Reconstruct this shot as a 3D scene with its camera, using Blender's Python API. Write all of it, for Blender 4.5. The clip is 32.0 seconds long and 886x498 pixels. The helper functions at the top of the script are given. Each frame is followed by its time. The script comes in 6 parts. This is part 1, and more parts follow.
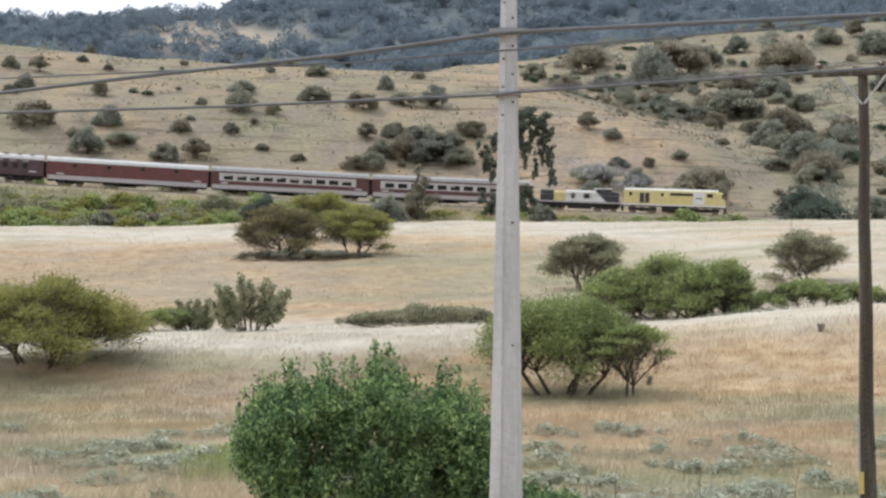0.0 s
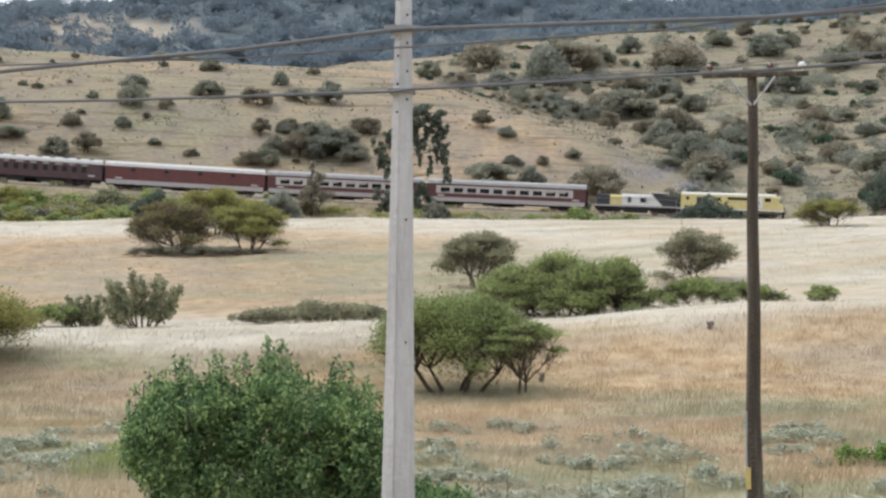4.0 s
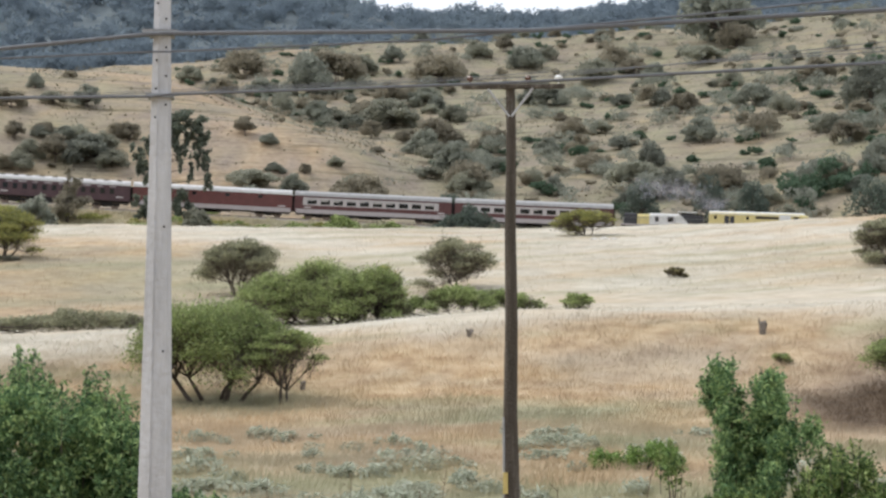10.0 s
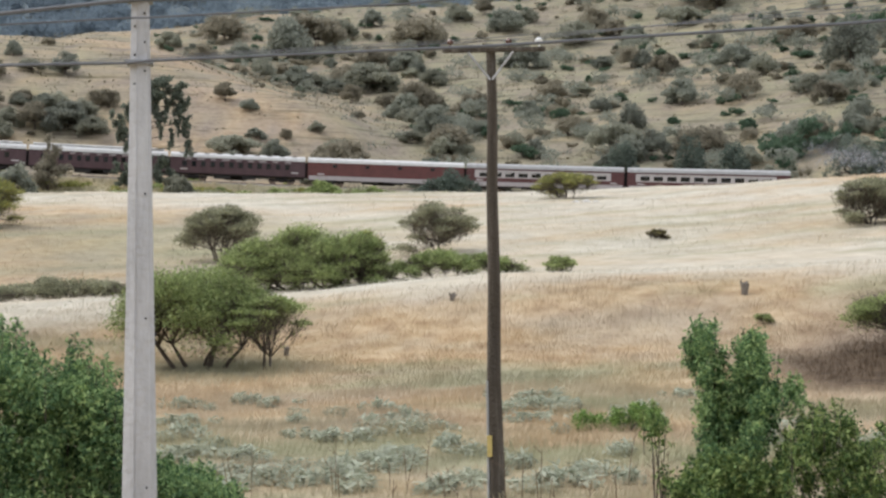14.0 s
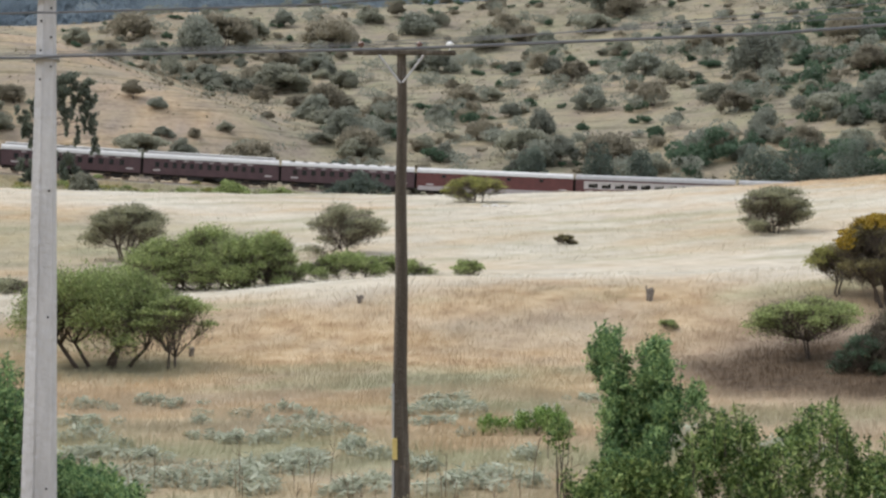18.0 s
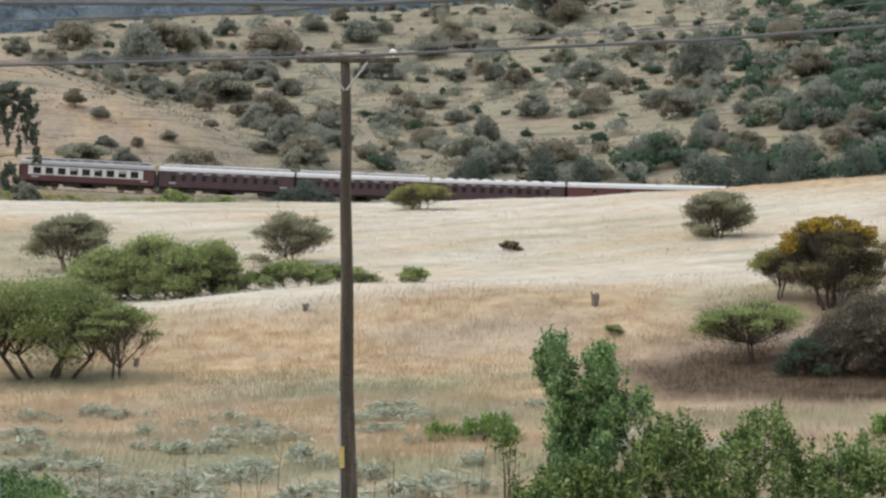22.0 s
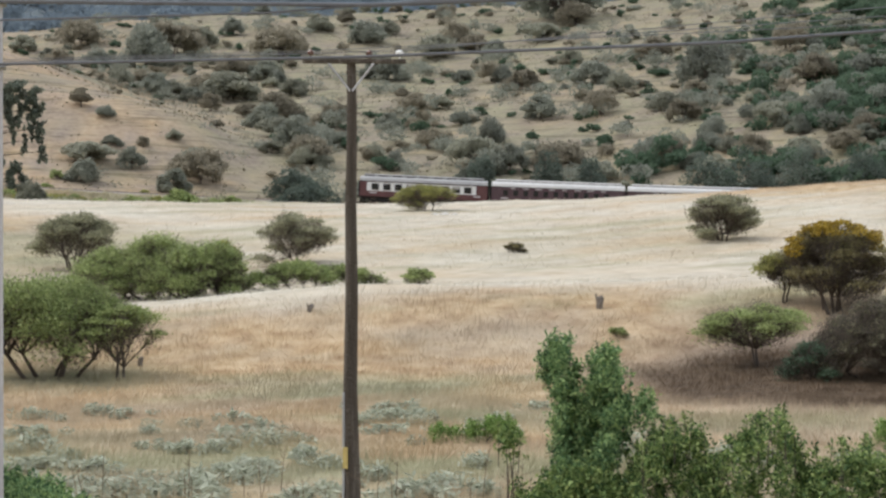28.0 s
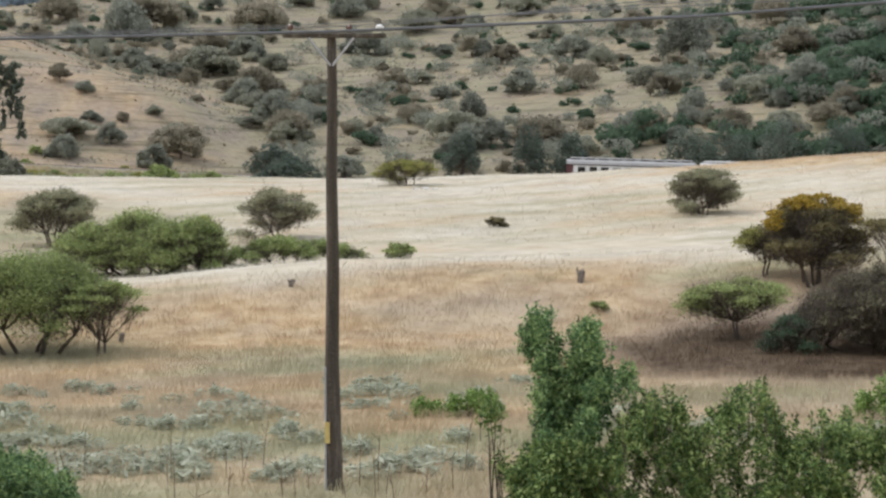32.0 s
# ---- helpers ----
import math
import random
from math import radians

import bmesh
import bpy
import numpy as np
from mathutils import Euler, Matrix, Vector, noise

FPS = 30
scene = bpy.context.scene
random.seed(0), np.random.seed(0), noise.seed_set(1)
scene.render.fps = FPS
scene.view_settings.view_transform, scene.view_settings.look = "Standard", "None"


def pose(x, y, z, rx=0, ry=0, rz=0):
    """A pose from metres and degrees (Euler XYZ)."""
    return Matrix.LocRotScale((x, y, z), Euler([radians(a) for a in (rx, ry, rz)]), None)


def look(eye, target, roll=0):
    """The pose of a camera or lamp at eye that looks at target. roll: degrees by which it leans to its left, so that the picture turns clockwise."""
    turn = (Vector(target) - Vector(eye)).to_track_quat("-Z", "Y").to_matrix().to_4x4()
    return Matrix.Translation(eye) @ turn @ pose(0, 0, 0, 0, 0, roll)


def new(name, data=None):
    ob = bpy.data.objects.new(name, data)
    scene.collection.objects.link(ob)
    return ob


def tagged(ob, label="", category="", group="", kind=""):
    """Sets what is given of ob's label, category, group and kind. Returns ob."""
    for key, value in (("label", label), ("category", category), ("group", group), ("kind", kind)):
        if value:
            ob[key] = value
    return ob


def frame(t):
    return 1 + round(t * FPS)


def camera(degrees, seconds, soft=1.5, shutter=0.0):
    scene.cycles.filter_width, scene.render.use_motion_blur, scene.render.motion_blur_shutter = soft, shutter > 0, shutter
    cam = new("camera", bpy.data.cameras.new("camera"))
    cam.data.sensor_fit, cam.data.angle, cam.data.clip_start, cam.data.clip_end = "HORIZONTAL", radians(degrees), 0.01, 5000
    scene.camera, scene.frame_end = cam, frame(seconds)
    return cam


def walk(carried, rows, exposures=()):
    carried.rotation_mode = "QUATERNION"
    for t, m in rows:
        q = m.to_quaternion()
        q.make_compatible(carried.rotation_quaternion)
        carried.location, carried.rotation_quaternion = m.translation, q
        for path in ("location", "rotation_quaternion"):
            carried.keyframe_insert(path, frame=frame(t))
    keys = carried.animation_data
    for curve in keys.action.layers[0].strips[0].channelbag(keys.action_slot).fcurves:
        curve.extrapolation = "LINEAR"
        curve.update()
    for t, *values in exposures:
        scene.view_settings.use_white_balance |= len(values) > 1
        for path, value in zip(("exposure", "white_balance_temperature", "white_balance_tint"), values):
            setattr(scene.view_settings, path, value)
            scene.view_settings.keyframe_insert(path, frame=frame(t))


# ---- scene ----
EYE = 3.0
cam = camera(31.47, 32.0, soft=2.5)
# seconds, yaw to the left, pitch, roll of the pan held freely; the eye shifts a few centimetres to the right as it turns
TURNS = [
    (0.0, 0.000, 3.000, -0.000),
    (0.5, -0.481, 2.884, -0.201),
    (1.0, -0.818, 2.794, -0.176),
    (1.5, -1.043, 2.685, -0.101),
    (2.0, -1.308, 2.648, -0.110),
    (2.5, -1.743, 2.739, -0.142),
    (3.0, -2.467, 2.803, -0.198),
    (3.5, -3.232, 2.845, -0.120),
    (5.5, -5.043, 2.984, -0.162),
    (6.0, -5.381, 2.890, 0.027),
    (6.5, -6.019, 2.750, 0.117),
    (7.0, -7.609, 2.747, 0.302),
    (7.5, -9.819, 2.837, 0.348),
    (8.0, -11.295, 2.954, 0.138),
    (8.5, -12.298, 3.155, 0.171),
    (9.0, -12.581, 3.150, 0.220),
    (9.5, -12.522, 3.179, 0.205),
    (10.0, -12.518, 3.186, 0.098),
    (10.5, -12.735, 3.105, 0.103),
    (11.0, -12.821, 2.962, 0.326),
    (11.5, -12.858, 2.685, 0.585),
    (12.0, -13.006, 2.501, 0.570),
    (12.5, -13.415, 2.347, 0.528),
    (13.0, -13.256, 2.131, 0.606),
    (13.5, -13.128, 1.942, 0.699),
    (15.5, -13.397, 1.824, 0.738),
    (16.0, -13.530, 1.902, 0.569),
    (16.5, -13.891, 1.953, 0.528),
    (17.0, -16.222, 1.881, 0.339),
    (17.5, -17.478, 1.983, 0.150),
    (18.0, -16.498, 1.957, 0.004),
    (18.5, -16.111, 1.952, 0.080),
    (19.0, -16.218, 1.854, 0.185),
    (19.5, -16.771, 1.788, 0.254),
    (20.0, -16.999, 1.913, 0.135),
    (20.5, -17.187, 2.135, 0.092),
    (21.0, -17.543, 2.225, 0.251),
    (21.5, -17.991, 2.169, 0.407),
    (22.0, -18.481, 2.207, 0.592),
    (22.5, -18.665, 2.246, 0.600),
    (23.0, -18.704, 2.362, 0.526),
    (23.5, -18.786, 2.439, 0.511),
    (24.0, -18.744, 2.423, 0.456),
    (24.5, -18.596, 2.510, 0.353),
    (25.0, -18.435, 2.575, 0.215),
    (25.5, -18.117, 2.640, 0.088),
    (27.5, -18.137, 2.328, 0.288),
    (28.0, -18.308, 2.260, 0.204),
    (28.5, -18.488, 2.149, 0.303),
    (29.0, -18.749, 2.123, 0.406),
    (29.5, -18.880, 1.959, 0.389),
    (30.0, -19.071, 1.849, 0.397),
    (30.5, -19.067, 1.870, 0.301),
    (31.0, -18.976, 1.742, 0.297),
    (31.5, -18.922, 1.508, 0.395),
    (32.0, -18.986, 1.331, 0.444),
]
walk(cam, [(t, pose(-0.0021 * yaw, 0, EYE, 90 + pitch, 0, yaw) @ pose(0, 0, 0, 0, 0, -roll)) for t, yaw, pitch, roll in TURNS],
     [(0.0, 0.39), (12.0, 0.36), (18.0, 0.32), (24.0, 0.30), (32.0, 0.29)])

# ---- light ----
SUN_AZ, SUN_EL = -70.0, 52.0
world = bpy.data.worlds.new("sky")
scene.world = world
world.use_nodes = True
nodes, links = world.node_tree.nodes, world.node_tree.links
sky = nodes.new("ShaderNodeTexSky")
sky.sky_type, sky.sun_disc = "NISHITA", False
sky.sun_elevation, sky.sun_rotation = radians(SUN_EL), radians(SUN_AZ)
sky.air_density, sky.dust_density, sky.ozone_density = 1.0, 5.0, 1.0
# a thin white overcast over the whole sky
veil = nodes.new("ShaderNodeMix")
veil.data_type = "RGBA"
veil.inputs[0].default_value, veil.inputs[7].default_value = 0.85, (9.2, 9.8, 10.8, 1)
links.new(sky.outputs[0], veil.inputs[6])
backing = nodes["Background"]
backing.inputs["Strength"].default_value = 0.1
links.new(veil.outputs[2], backing.inputs["Color"])
sun = new("sun", bpy.data.lights.new("sun", "SUN"))
sun.data.energy, sun.data.angle, sun.data.color = 1.2, radians(25), (1.0, 0.96, 0.90)
sun.matrix_world = look((math.sin(radians(SUN_AZ)) * 50, math.cos(radians(SUN_AZ)) * 50, 50 * math.tan(radians(SUN_EL))), (0, 0, 0))

# ---- small tools ----


def polar(az, r, z=0.0):
    """A place by compass angle to the right of the first view, ground distance and height."""
    return Vector((r * math.sin(radians(az)), r * math.cos(radians(az)), z))


def part(name, bm, material, parent, label=""):
    """Links a bmesh or a mesh as one mesh object under a thing."""
    if isinstance(bm, bmesh.types.BMesh):
        mesh = bpy.data.meshes.new(name)
        bm.to_mesh(mesh)
        bm.free()
    else:
        mesh = bm
    if material and not mesh.materials:
        mesh.materials.append(material)
    ob = new(name, mesh)
    if parent:
        ob.parent = parent
    if label:
        ob["label"] = label
    return ob


def thing(name, m, label, category, group="", kind=""):
    ob = new(name)
    ob.empty_display_size = 0.3
    ob.matrix_basis = m
    return tagged(ob, label, category, group, kind)


def box(bm, x0, x1, y0, y1, z0, z1):
    v = [bm.verts.new(p) for p in ((x0, y0, z0), (x1, y0, z0), (x1, y1, z0), (x0, y1, z0), (x0, y0, z1), (x1, y0, z1), (x1, y1, z1), (x0, y1, z1))]
    for f in ((0, 3, 2, 1), (4, 5, 6, 7), (0, 1, 5, 4), (1, 2, 6, 5), (2, 3, 7, 6), (3, 0, 4, 7)):
        bm.faces.new([v[i] for i in f])
    return bm


def boxes(*rows):
    bm = bmesh.new()
    for row in rows:
        box(bm, *row)
    return bm


def prism(section, x0, x1, bm=None, taper=None):
    """Sweeps a closed outline of (y, z) points from x0 to x1."""
    bm = bm or bmesh.new()
    a = [bm.verts.new((x0, y, z)) for y, z in section]
    b = [bm.verts.new((x1, y, z)) for y, z in (taper or section)]
    n = len(section)
    for i in range(n):
        bm.faces.new((a[i], a[(i + 1) % n], b[(i + 1) % n], b[i]))
    bm.faces.new(a[::-1])
    bm.faces.new(b)
    bmesh.ops.recalc_face_normals(bm, faces=bm.faces)
    return bm


def tube(bm, points, radii, sides=6):
    """A tapered limb along points."""
    rings = []
    for i, p in enumerate(points):
        p = Vector(p)
        d = (Vector(points[min(i + 1, len(points) - 1)]) - Vector(points[max(i - 1, 0)])).normalized()
        u = d.orthogonal().normalized()
        v = d.cross(u)
        rings.append([bm.verts.new(p + radii[i] * (math.cos(a) * u + math.sin(a) * v)) for a in (2 * math.pi * k / sides for k in range(sides))])
    for a, b in zip(rings, rings[1:]):
        d = min(range(sides), key=lambda k: (a[0].co - b[k].co).length)
        for k in range(sides):
            bm.faces.new((a[k], a[(k + 1) % sides], b[(k + 1 + d) % sides], b[(k + d) % sides]))
    bm.faces.new(rings[0][::-1])
    bm.faces.new(rings[-1])
    return bm


def disc(bm, x, y, z, r, depth, sides=16):
    """A short cylinder whose axis is y."""
    a = [bm.verts.new((x + r * math.cos(2 * math.pi * k / sides), y - depth / 2, z + r * math.sin(2 * math.pi * k / sides))) for k in range(sides)]
    b = [bm.verts.new((v.co.x, y + depth / 2, v.co.z)) for v in a]
    for k in range(sides):
        bm.faces.new((a[k], a[(k + 1) % sides], b[(k + 1) % sides], b[k]))
    bm.faces.new(a[::-1])
    bm.faces.new(b)
    return bm


def mesh_of(name, verts, faces_n, smooth=False):
    """A mesh of separate faces with faces_n corners each, from an array of their corners."""
    mesh = bpy.data.meshes.new(name)
    n = len(verts)
    mesh.vertices.add(n)
    mesh.vertices.foreach_set("co", np.ascontiguousarray(verts, dtype=np.float32).ravel())
    mesh.loops.add(n)
    mesh.loops.foreach_set("vertex_index", np.arange(n, dtype=np.int32))
    mesh.polygons.add(n // faces_n)
    mesh.polygons.foreach_set("loop_start", np.arange(0, n, faces_n, dtype=np.int32))
    mesh.update(calc_edges=True)
    return mesh


# ---- materials ----
def material(name, build, rough=0.9, metal=0.0, bump=0.0, scale=8.0, spec=0.3):
    """build(n, l) returns the colour's socket or a colour."""
    mat = bpy.data.materials.new(name)
    mat.use_nodes = True
    n, l = mat.node_tree.nodes, mat.node_tree.links
    b = n["Principled BSDF"]
    b.inputs["Roughness"].default_value, b.inputs["Metallic"].default_value = rough, metal
    b.inputs["Specular IOR Level"].default_value = spec
    c = build(n, l)
    if isinstance(c, tuple):
        b.inputs["Base Color"].default_value = (*c, 1)
    else:
        l.new(c, b.inputs["Base Color"])
    if bump:
        t = n.new("ShaderNodeTexNoise")
        t.inputs["Scale"].default_value, t.inputs["Detail"].default_value = scale, 6
        co = n.new("ShaderNodeTexCoord")
        l.new(co.outputs["Object"], t.inputs["Vector"])
        h = n.new("ShaderNodeBump")
        h.inputs["Strength"].default_value, h.inputs["Distance"].default_value = bump, 0.1
        l.new(t.outputs["Fac"], h.inputs["Height"])
        l.new(h.outputs["Normal"], b.inputs["Normal"])
    return mat


def thin(mat, sheer=0.35, upright=0.0):
    """Lets light through a leaf; upright blends the shading normal upwards and outwards, as a dense stand of stalks on a slope has it."""
    n, l = mat.node_tree.nodes, mat.node_tree.links
    b, out = n["Principled BSDF"], n["Material Output"]
    t, m = n.new("ShaderNodeBsdfTranslucent"), n.new("ShaderNodeMixShader")
    m.inputs[0].default_value = sheer
    l.new(b.inputs["Base Color"].links[0].from_socket, t.inputs["Color"])
    l.new(b.outputs[0], m.inputs[1])
    l.new(t.outputs[0], m.inputs[2])
    l.new(m.outputs[0], out.inputs["Surface"])
    if upright:
        g, v = n.new("ShaderNodeNewGeometry"), n.new("ShaderNodeMix")
        v.data_type = "VECTOR"
        v.inputs[0].default_value, v.inputs[5].default_value = upright, (0, -0.60, 0.80)
        l.new(g.outputs["Normal"], v.inputs[4])
        l.new(v.outputs[1], b.inputs["Normal"])
    return mat


def mottled(stops, scale=4.0, detail=6.0, island=0.0, each=0.0, coords="Object", stretch=(1, 1, 1)):
    """A colour from two scales of noise, with some change from piece to piece or from thing to thing."""
    def build(n, l):
        co = n.new("ShaderNodeTexCoord")
        mp = n.new("ShaderNodeMapping")
        mp.inputs["Scale"].default_value = stretch
        l.new(co.outputs[coords], mp.inputs["Vector"])
        fac = None
        for s, d in ((scale, detail), (scale * 7.3, 3.0)):
            t = n.new("ShaderNodeTexNoise")
            t.inputs["Scale"].default_value, t.inputs["Detail"].default_value = s, d
            l.new(mp.outputs[0], t.inputs["Vector"])
            if fac is None:
                fac = t.outputs["Fac"]
            else:
                m = n.new("ShaderNodeMix")
                m.inputs[0].default_value = 0.35
                l.new(fac, m.inputs[2])
                l.new(t.outputs["Fac"], m.inputs[3])
                fac = m.outputs[0]
        for amount, node, socket in ((island, "ShaderNodeNewGeometry", "Random Per Island"), (each, "ShaderNodeObjectInfo", "Random")):
            if amount:
                g = n.new(node)
                m = n.new("ShaderNodeMath")
                m.operation = "MULTIPLY_ADD"
                m.inputs[1].default_value, m.inputs[2].default_value = amount, -amount / 2
                l.new(g.outputs[socket], m.inputs[0])
                a = n.new("ShaderNodeMath")
                l.new(fac, a.inputs[0])
                l.new(m.outputs[0], a.inputs[1])
                fac = a.outputs[0]
        ramp = n.new("ShaderNodeValToRGB")
        e = ramp.color_ramp.elements
        for i, (p, c) in enumerate(stops):
            if i < 2:
                e[i].position, e[i].color = p, (*c, 1)
            else:
                e.new(p).color = (*c, 1)
        l.new(fac, ramp.inputs[0])
        return ramp.outputs[0]
    return build


def plain(c, spread=0.12, scale=3.0, **k):
    return mottled([(0.3, tuple(v * (1 - spread) for v in c)), (0.7, tuple(min(v * (1 + spread), 1) for v in c))], scale, **k)


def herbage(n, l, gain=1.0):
    """Colour of the grass: three kinds of plant mixed by what grows where, with fine change. gain: dry stalks are paler
    than what lies under them, and brightened further for light that upright blades lose.
    """
    def attr(name):
        a = n.new("ShaderNodeAttribute")
        a.attribute_name = name
        return a.outputs["Fac"]

    def noise_at(scale, detail=5.0):
        co = n.new("ShaderNodeTexCoord")
        t = n.new("ShaderNodeTexNoise")
        t.inputs["Scale"].default_value, t.inputs["Detail"].default_value = scale, detail
        l.new(co.outputs["Object"], t.inputs["Vector"])
        return t.outputs["Fac"]

    def ramp(fac, *stops):
        r = n.new("ShaderNodeValToRGB")
        for i, (p, c) in enumerate(stops):
            e = r.color_ramp.elements[i] if i < 2 else r.color_ramp.elements.new(p)
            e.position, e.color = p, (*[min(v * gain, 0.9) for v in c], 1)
        l.new(fac, r.inputs[0])
        return r.outputs[0]

    def mix(fac, a, b, kind="MIX"):
        m = n.new("ShaderNodeMix")
        m.data_type, m.blend_type = "RGBA", kind
        l.new(fac, m.inputs[0])
        l.new(a, m.inputs[6])
        l.new(b, m.inputs[7])
        return m.outputs[2]

    def streaks():
        """Narrow bands that follow the height lines, as cattle paths and dry runs do."""
        co, mp, t = n.new("ShaderNodeTexCoord"), n.new("ShaderNodeMapping"), n.new("ShaderNodeTexNoise")
        mp.inputs["Scale"].default_value = (0.07, 0.07, 1.2)
        t.inputs["Scale"].default_value, t.inputs["Detail"].default_value, t.inputs["Roughness"].default_value = 1.0, 6.0, 0.62
        l.new(co.outputs["Object"], mp.inputs["Vector"])
        l.new(mp.outputs[0], t.inputs["Vector"])
        r = n.new("ShaderNodeValToRGB")
        for i, (p, c) in enumerate(((0.36, (0.58, 0.60, 0.56)), (0.48, (0.97, 0.98, 0.96)), (0.62, (1.0, 1.0, 1.0)))):
            e = r.color_ramp.elements[i] if i < 2 else r.color_ramp.elements.new(p)
            e.position, e.color = p, (*c, 1)
        l.new(t.outputs["Fac"], r.inputs[0])
        return attr("hill"), r.outputs[0]

    tan = ramp(noise_at(0.9), (0.3, (0.335, 0.224, 0.128)), (0.5, (0.455, 0.330, 0.200)), (0.7, (0.555, 0.430, 0.283)))
    pale = ramp(noise_at(0.7), (0.3, (0.48, 0.434, 0.350)), (0.7, (0.635, 0.588, 0.500)))
    green = ramp(noise_at(1.3), (0.3, (0.212, 0.206, 0.120)), (0.7, (0.374, 0.352, 0.228)))
    earth = ramp(noise_at(1.1), (0.3, (0.178, 0.140, 0.120)), (0.7, (0.304, 0.246, 0.210)))
    c = mix(attr("pale"), tan, pale)
    c = mix(attr("green"), c, green)
    # dark brown leaf cover, which also paints the shade of the hollow
    litter_shade = ramp(noise_at(1.7), (0.3, (0.070, 0.050, 0.034)), (0.7, (0.145, 0.104, 0.071)))
    c = mix(attr("bare"), c, earth)
    share, tone = streaks()
    c = mix(share, c, tone, "MULTIPLY")
    c = mix(attr("litter_shade"), c, litter_shade)
    # floor of the far woods, blue-grey with haze put into its colour
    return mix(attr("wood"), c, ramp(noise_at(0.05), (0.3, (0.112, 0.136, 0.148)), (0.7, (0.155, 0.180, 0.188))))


GRASS = material("dry grass", herbage, rough=0.95, bump=0.6, scale=3.0, spec=0.1)
# grass colours brightened by half, to make up for shade among the blades
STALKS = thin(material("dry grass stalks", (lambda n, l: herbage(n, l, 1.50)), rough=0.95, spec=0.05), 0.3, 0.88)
BARK = material("grey brown bark", mottled([(0.3, (0.06, 0.048, 0.04)), (0.7, (0.16, 0.13, 0.11))], 6, stretch=(1, 1, 0.3)), bump=0.6, scale=20)


def foliage(name, dark, mid, light, scale=1.5, island=0.5, each=0.0, rough=0.75, sheer=0.35, upright=0.0):
    return thin(material(name, mottled([(0.25, dark), (0.5, mid), (0.8, light)], scale, island=island, each=each), rough=rough, spec=0.2), sheer, upright)


LEAF_ESPINO = foliage("olive green foliage", (0.165, 0.216, 0.087), (0.330, 0.393, 0.161), (0.542, 0.603, 0.280), 1.6, 0.3, 0.12, sheer=0.42)
LEAF_OLIVE = foliage("grey olive foliage", (0.205, 0.208, 0.140), (0.352, 0.353, 0.231), (0.538, 0.529, 0.371), 1.2, 0.3, sheer=0.42)
LEAF_YELLOW = foliage("yellow green foliage", (0.168, 0.179, 0.065), (0.335, 0.340, 0.122), (0.556, 0.512, 0.190), 1.2, 0.3, sheer=0.42)
DRY_BRUSH = foliage("dry grey brush", (0.150, 0.128, 0.084), (0.225, 0.195, 0.126), (0.325, 0.287, 0.192), 0.4, 0.5)
BLOSSOM = foliage("orange yellow blossom", (0.20, 0.15, 0.03), (0.37, 0.26, 0.045), (0.55, 0.40, 0.08), 2.0, 0.4)
LEAF_FRESH = foliage("fresh green leaves", (0.056, 0.110, 0.056), (0.165, 0.280, 0.122), (0.440, 0.570, 0.245), 2.0, 0.55, 0.0, 0.65, 0.34)
LEAF_SPRING = foliage("bright spring green leaves", (0.065, 0.115, 0.045), (0.175, 0.266, 0.088), (0.390, 0.472, 0.181), 3.5, 0.75, 0.0, 0.6, 0.32)
LEAF_LIGHT = foliage("light green leaves", (0.11, 0.19, 0.05), (0.23, 0.35, 0.10), (0.38, 0.50, 0.18), 2.5, 0.6, 0.0, 0.5)
# LEAF_DARK, LEAF_BROWN and LEAF_CLUMP are lightened in colour for the haze of distance
LEAF_DARK = foliage("grey green scrub foliage", (0.238, 0.239, 0.188), (0.321, 0.322, 0.253), (0.404, 0.405, 0.320), 0.5, 0.18, 0.5, sheer=0.62, upright=0.25)
LEAF_DENSE = foliage("dark green scrub foliage", (0.056, 0.093, 0.060), (0.098, 0.150, 0.094), (0.168, 0.232, 0.146), 0.16, 0.18, sheer=0.45, upright=0.4)
LEAF_BROWN = foliage("grey olive brown scrub foliage", (0.229, 0.208, 0.158), (0.310, 0.281, 0.214), (0.391, 0.354, 0.269), 0.5, 0.18, 0.4, sheer=0.62, upright=0.25)
LEAF_CLUMP = foliage("dark blue green foliage", (0.202, 0.211, 0.175), (0.274, 0.286, 0.235), (0.345, 0.360, 0.298), 0.6, 0.18, 0.4, sheer=0.62, upright=0.25)
LEAF_UMBER = foliage("brown olive foliage", (0.143, 0.130, 0.068), (0.253, 0.226, 0.115), (0.385, 0.347, 0.176), 1.2, 0.4, sheer=0.42)
LEAF_GUM = foliage("blue green eucalyptus foliage", (0.095, 0.112, 0.092), (0.165, 0.190, 0.150), (0.255, 0.285, 0.215), 0.8, sheer=0.45)
# the haze of distance is mixed into this leaf colour
LEAF_FAR = foliage("haze tinted blue green woods", (0.159, 0.205, 0.254), (0.223, 0.278, 0.322), (0.310, 0.371, 0.394), 0.03, 0.05, sheer=0.55, upright=0.92)
LEAF_HOLLOW = foliage("dark moist green foliage", (0.080, 0.102, 0.083), (0.130, 0.159, 0.129), (0.210, 0.244, 0.190), 0.5, 0.18, 0.3, sheer=0.45, upright=0.3)
LEAF_SILVER = foliage("silver grey foliage", (0.357, 0.378, 0.288), (0.474, 0.496, 0.387), (0.590, 0.609, 0.490), 4)
TWIGS = foliage("dry brown twigs", (0.082, 0.067, 0.056), (0.136, 0.114, 0.094), (0.203, 0.173, 0.141), 3)
LEAF_TANGLE = foliage("dark olive tangle", (0.090, 0.086, 0.058), (0.174, 0.163, 0.108), (0.273, 0.258, 0.164), 1.0, 0.6)

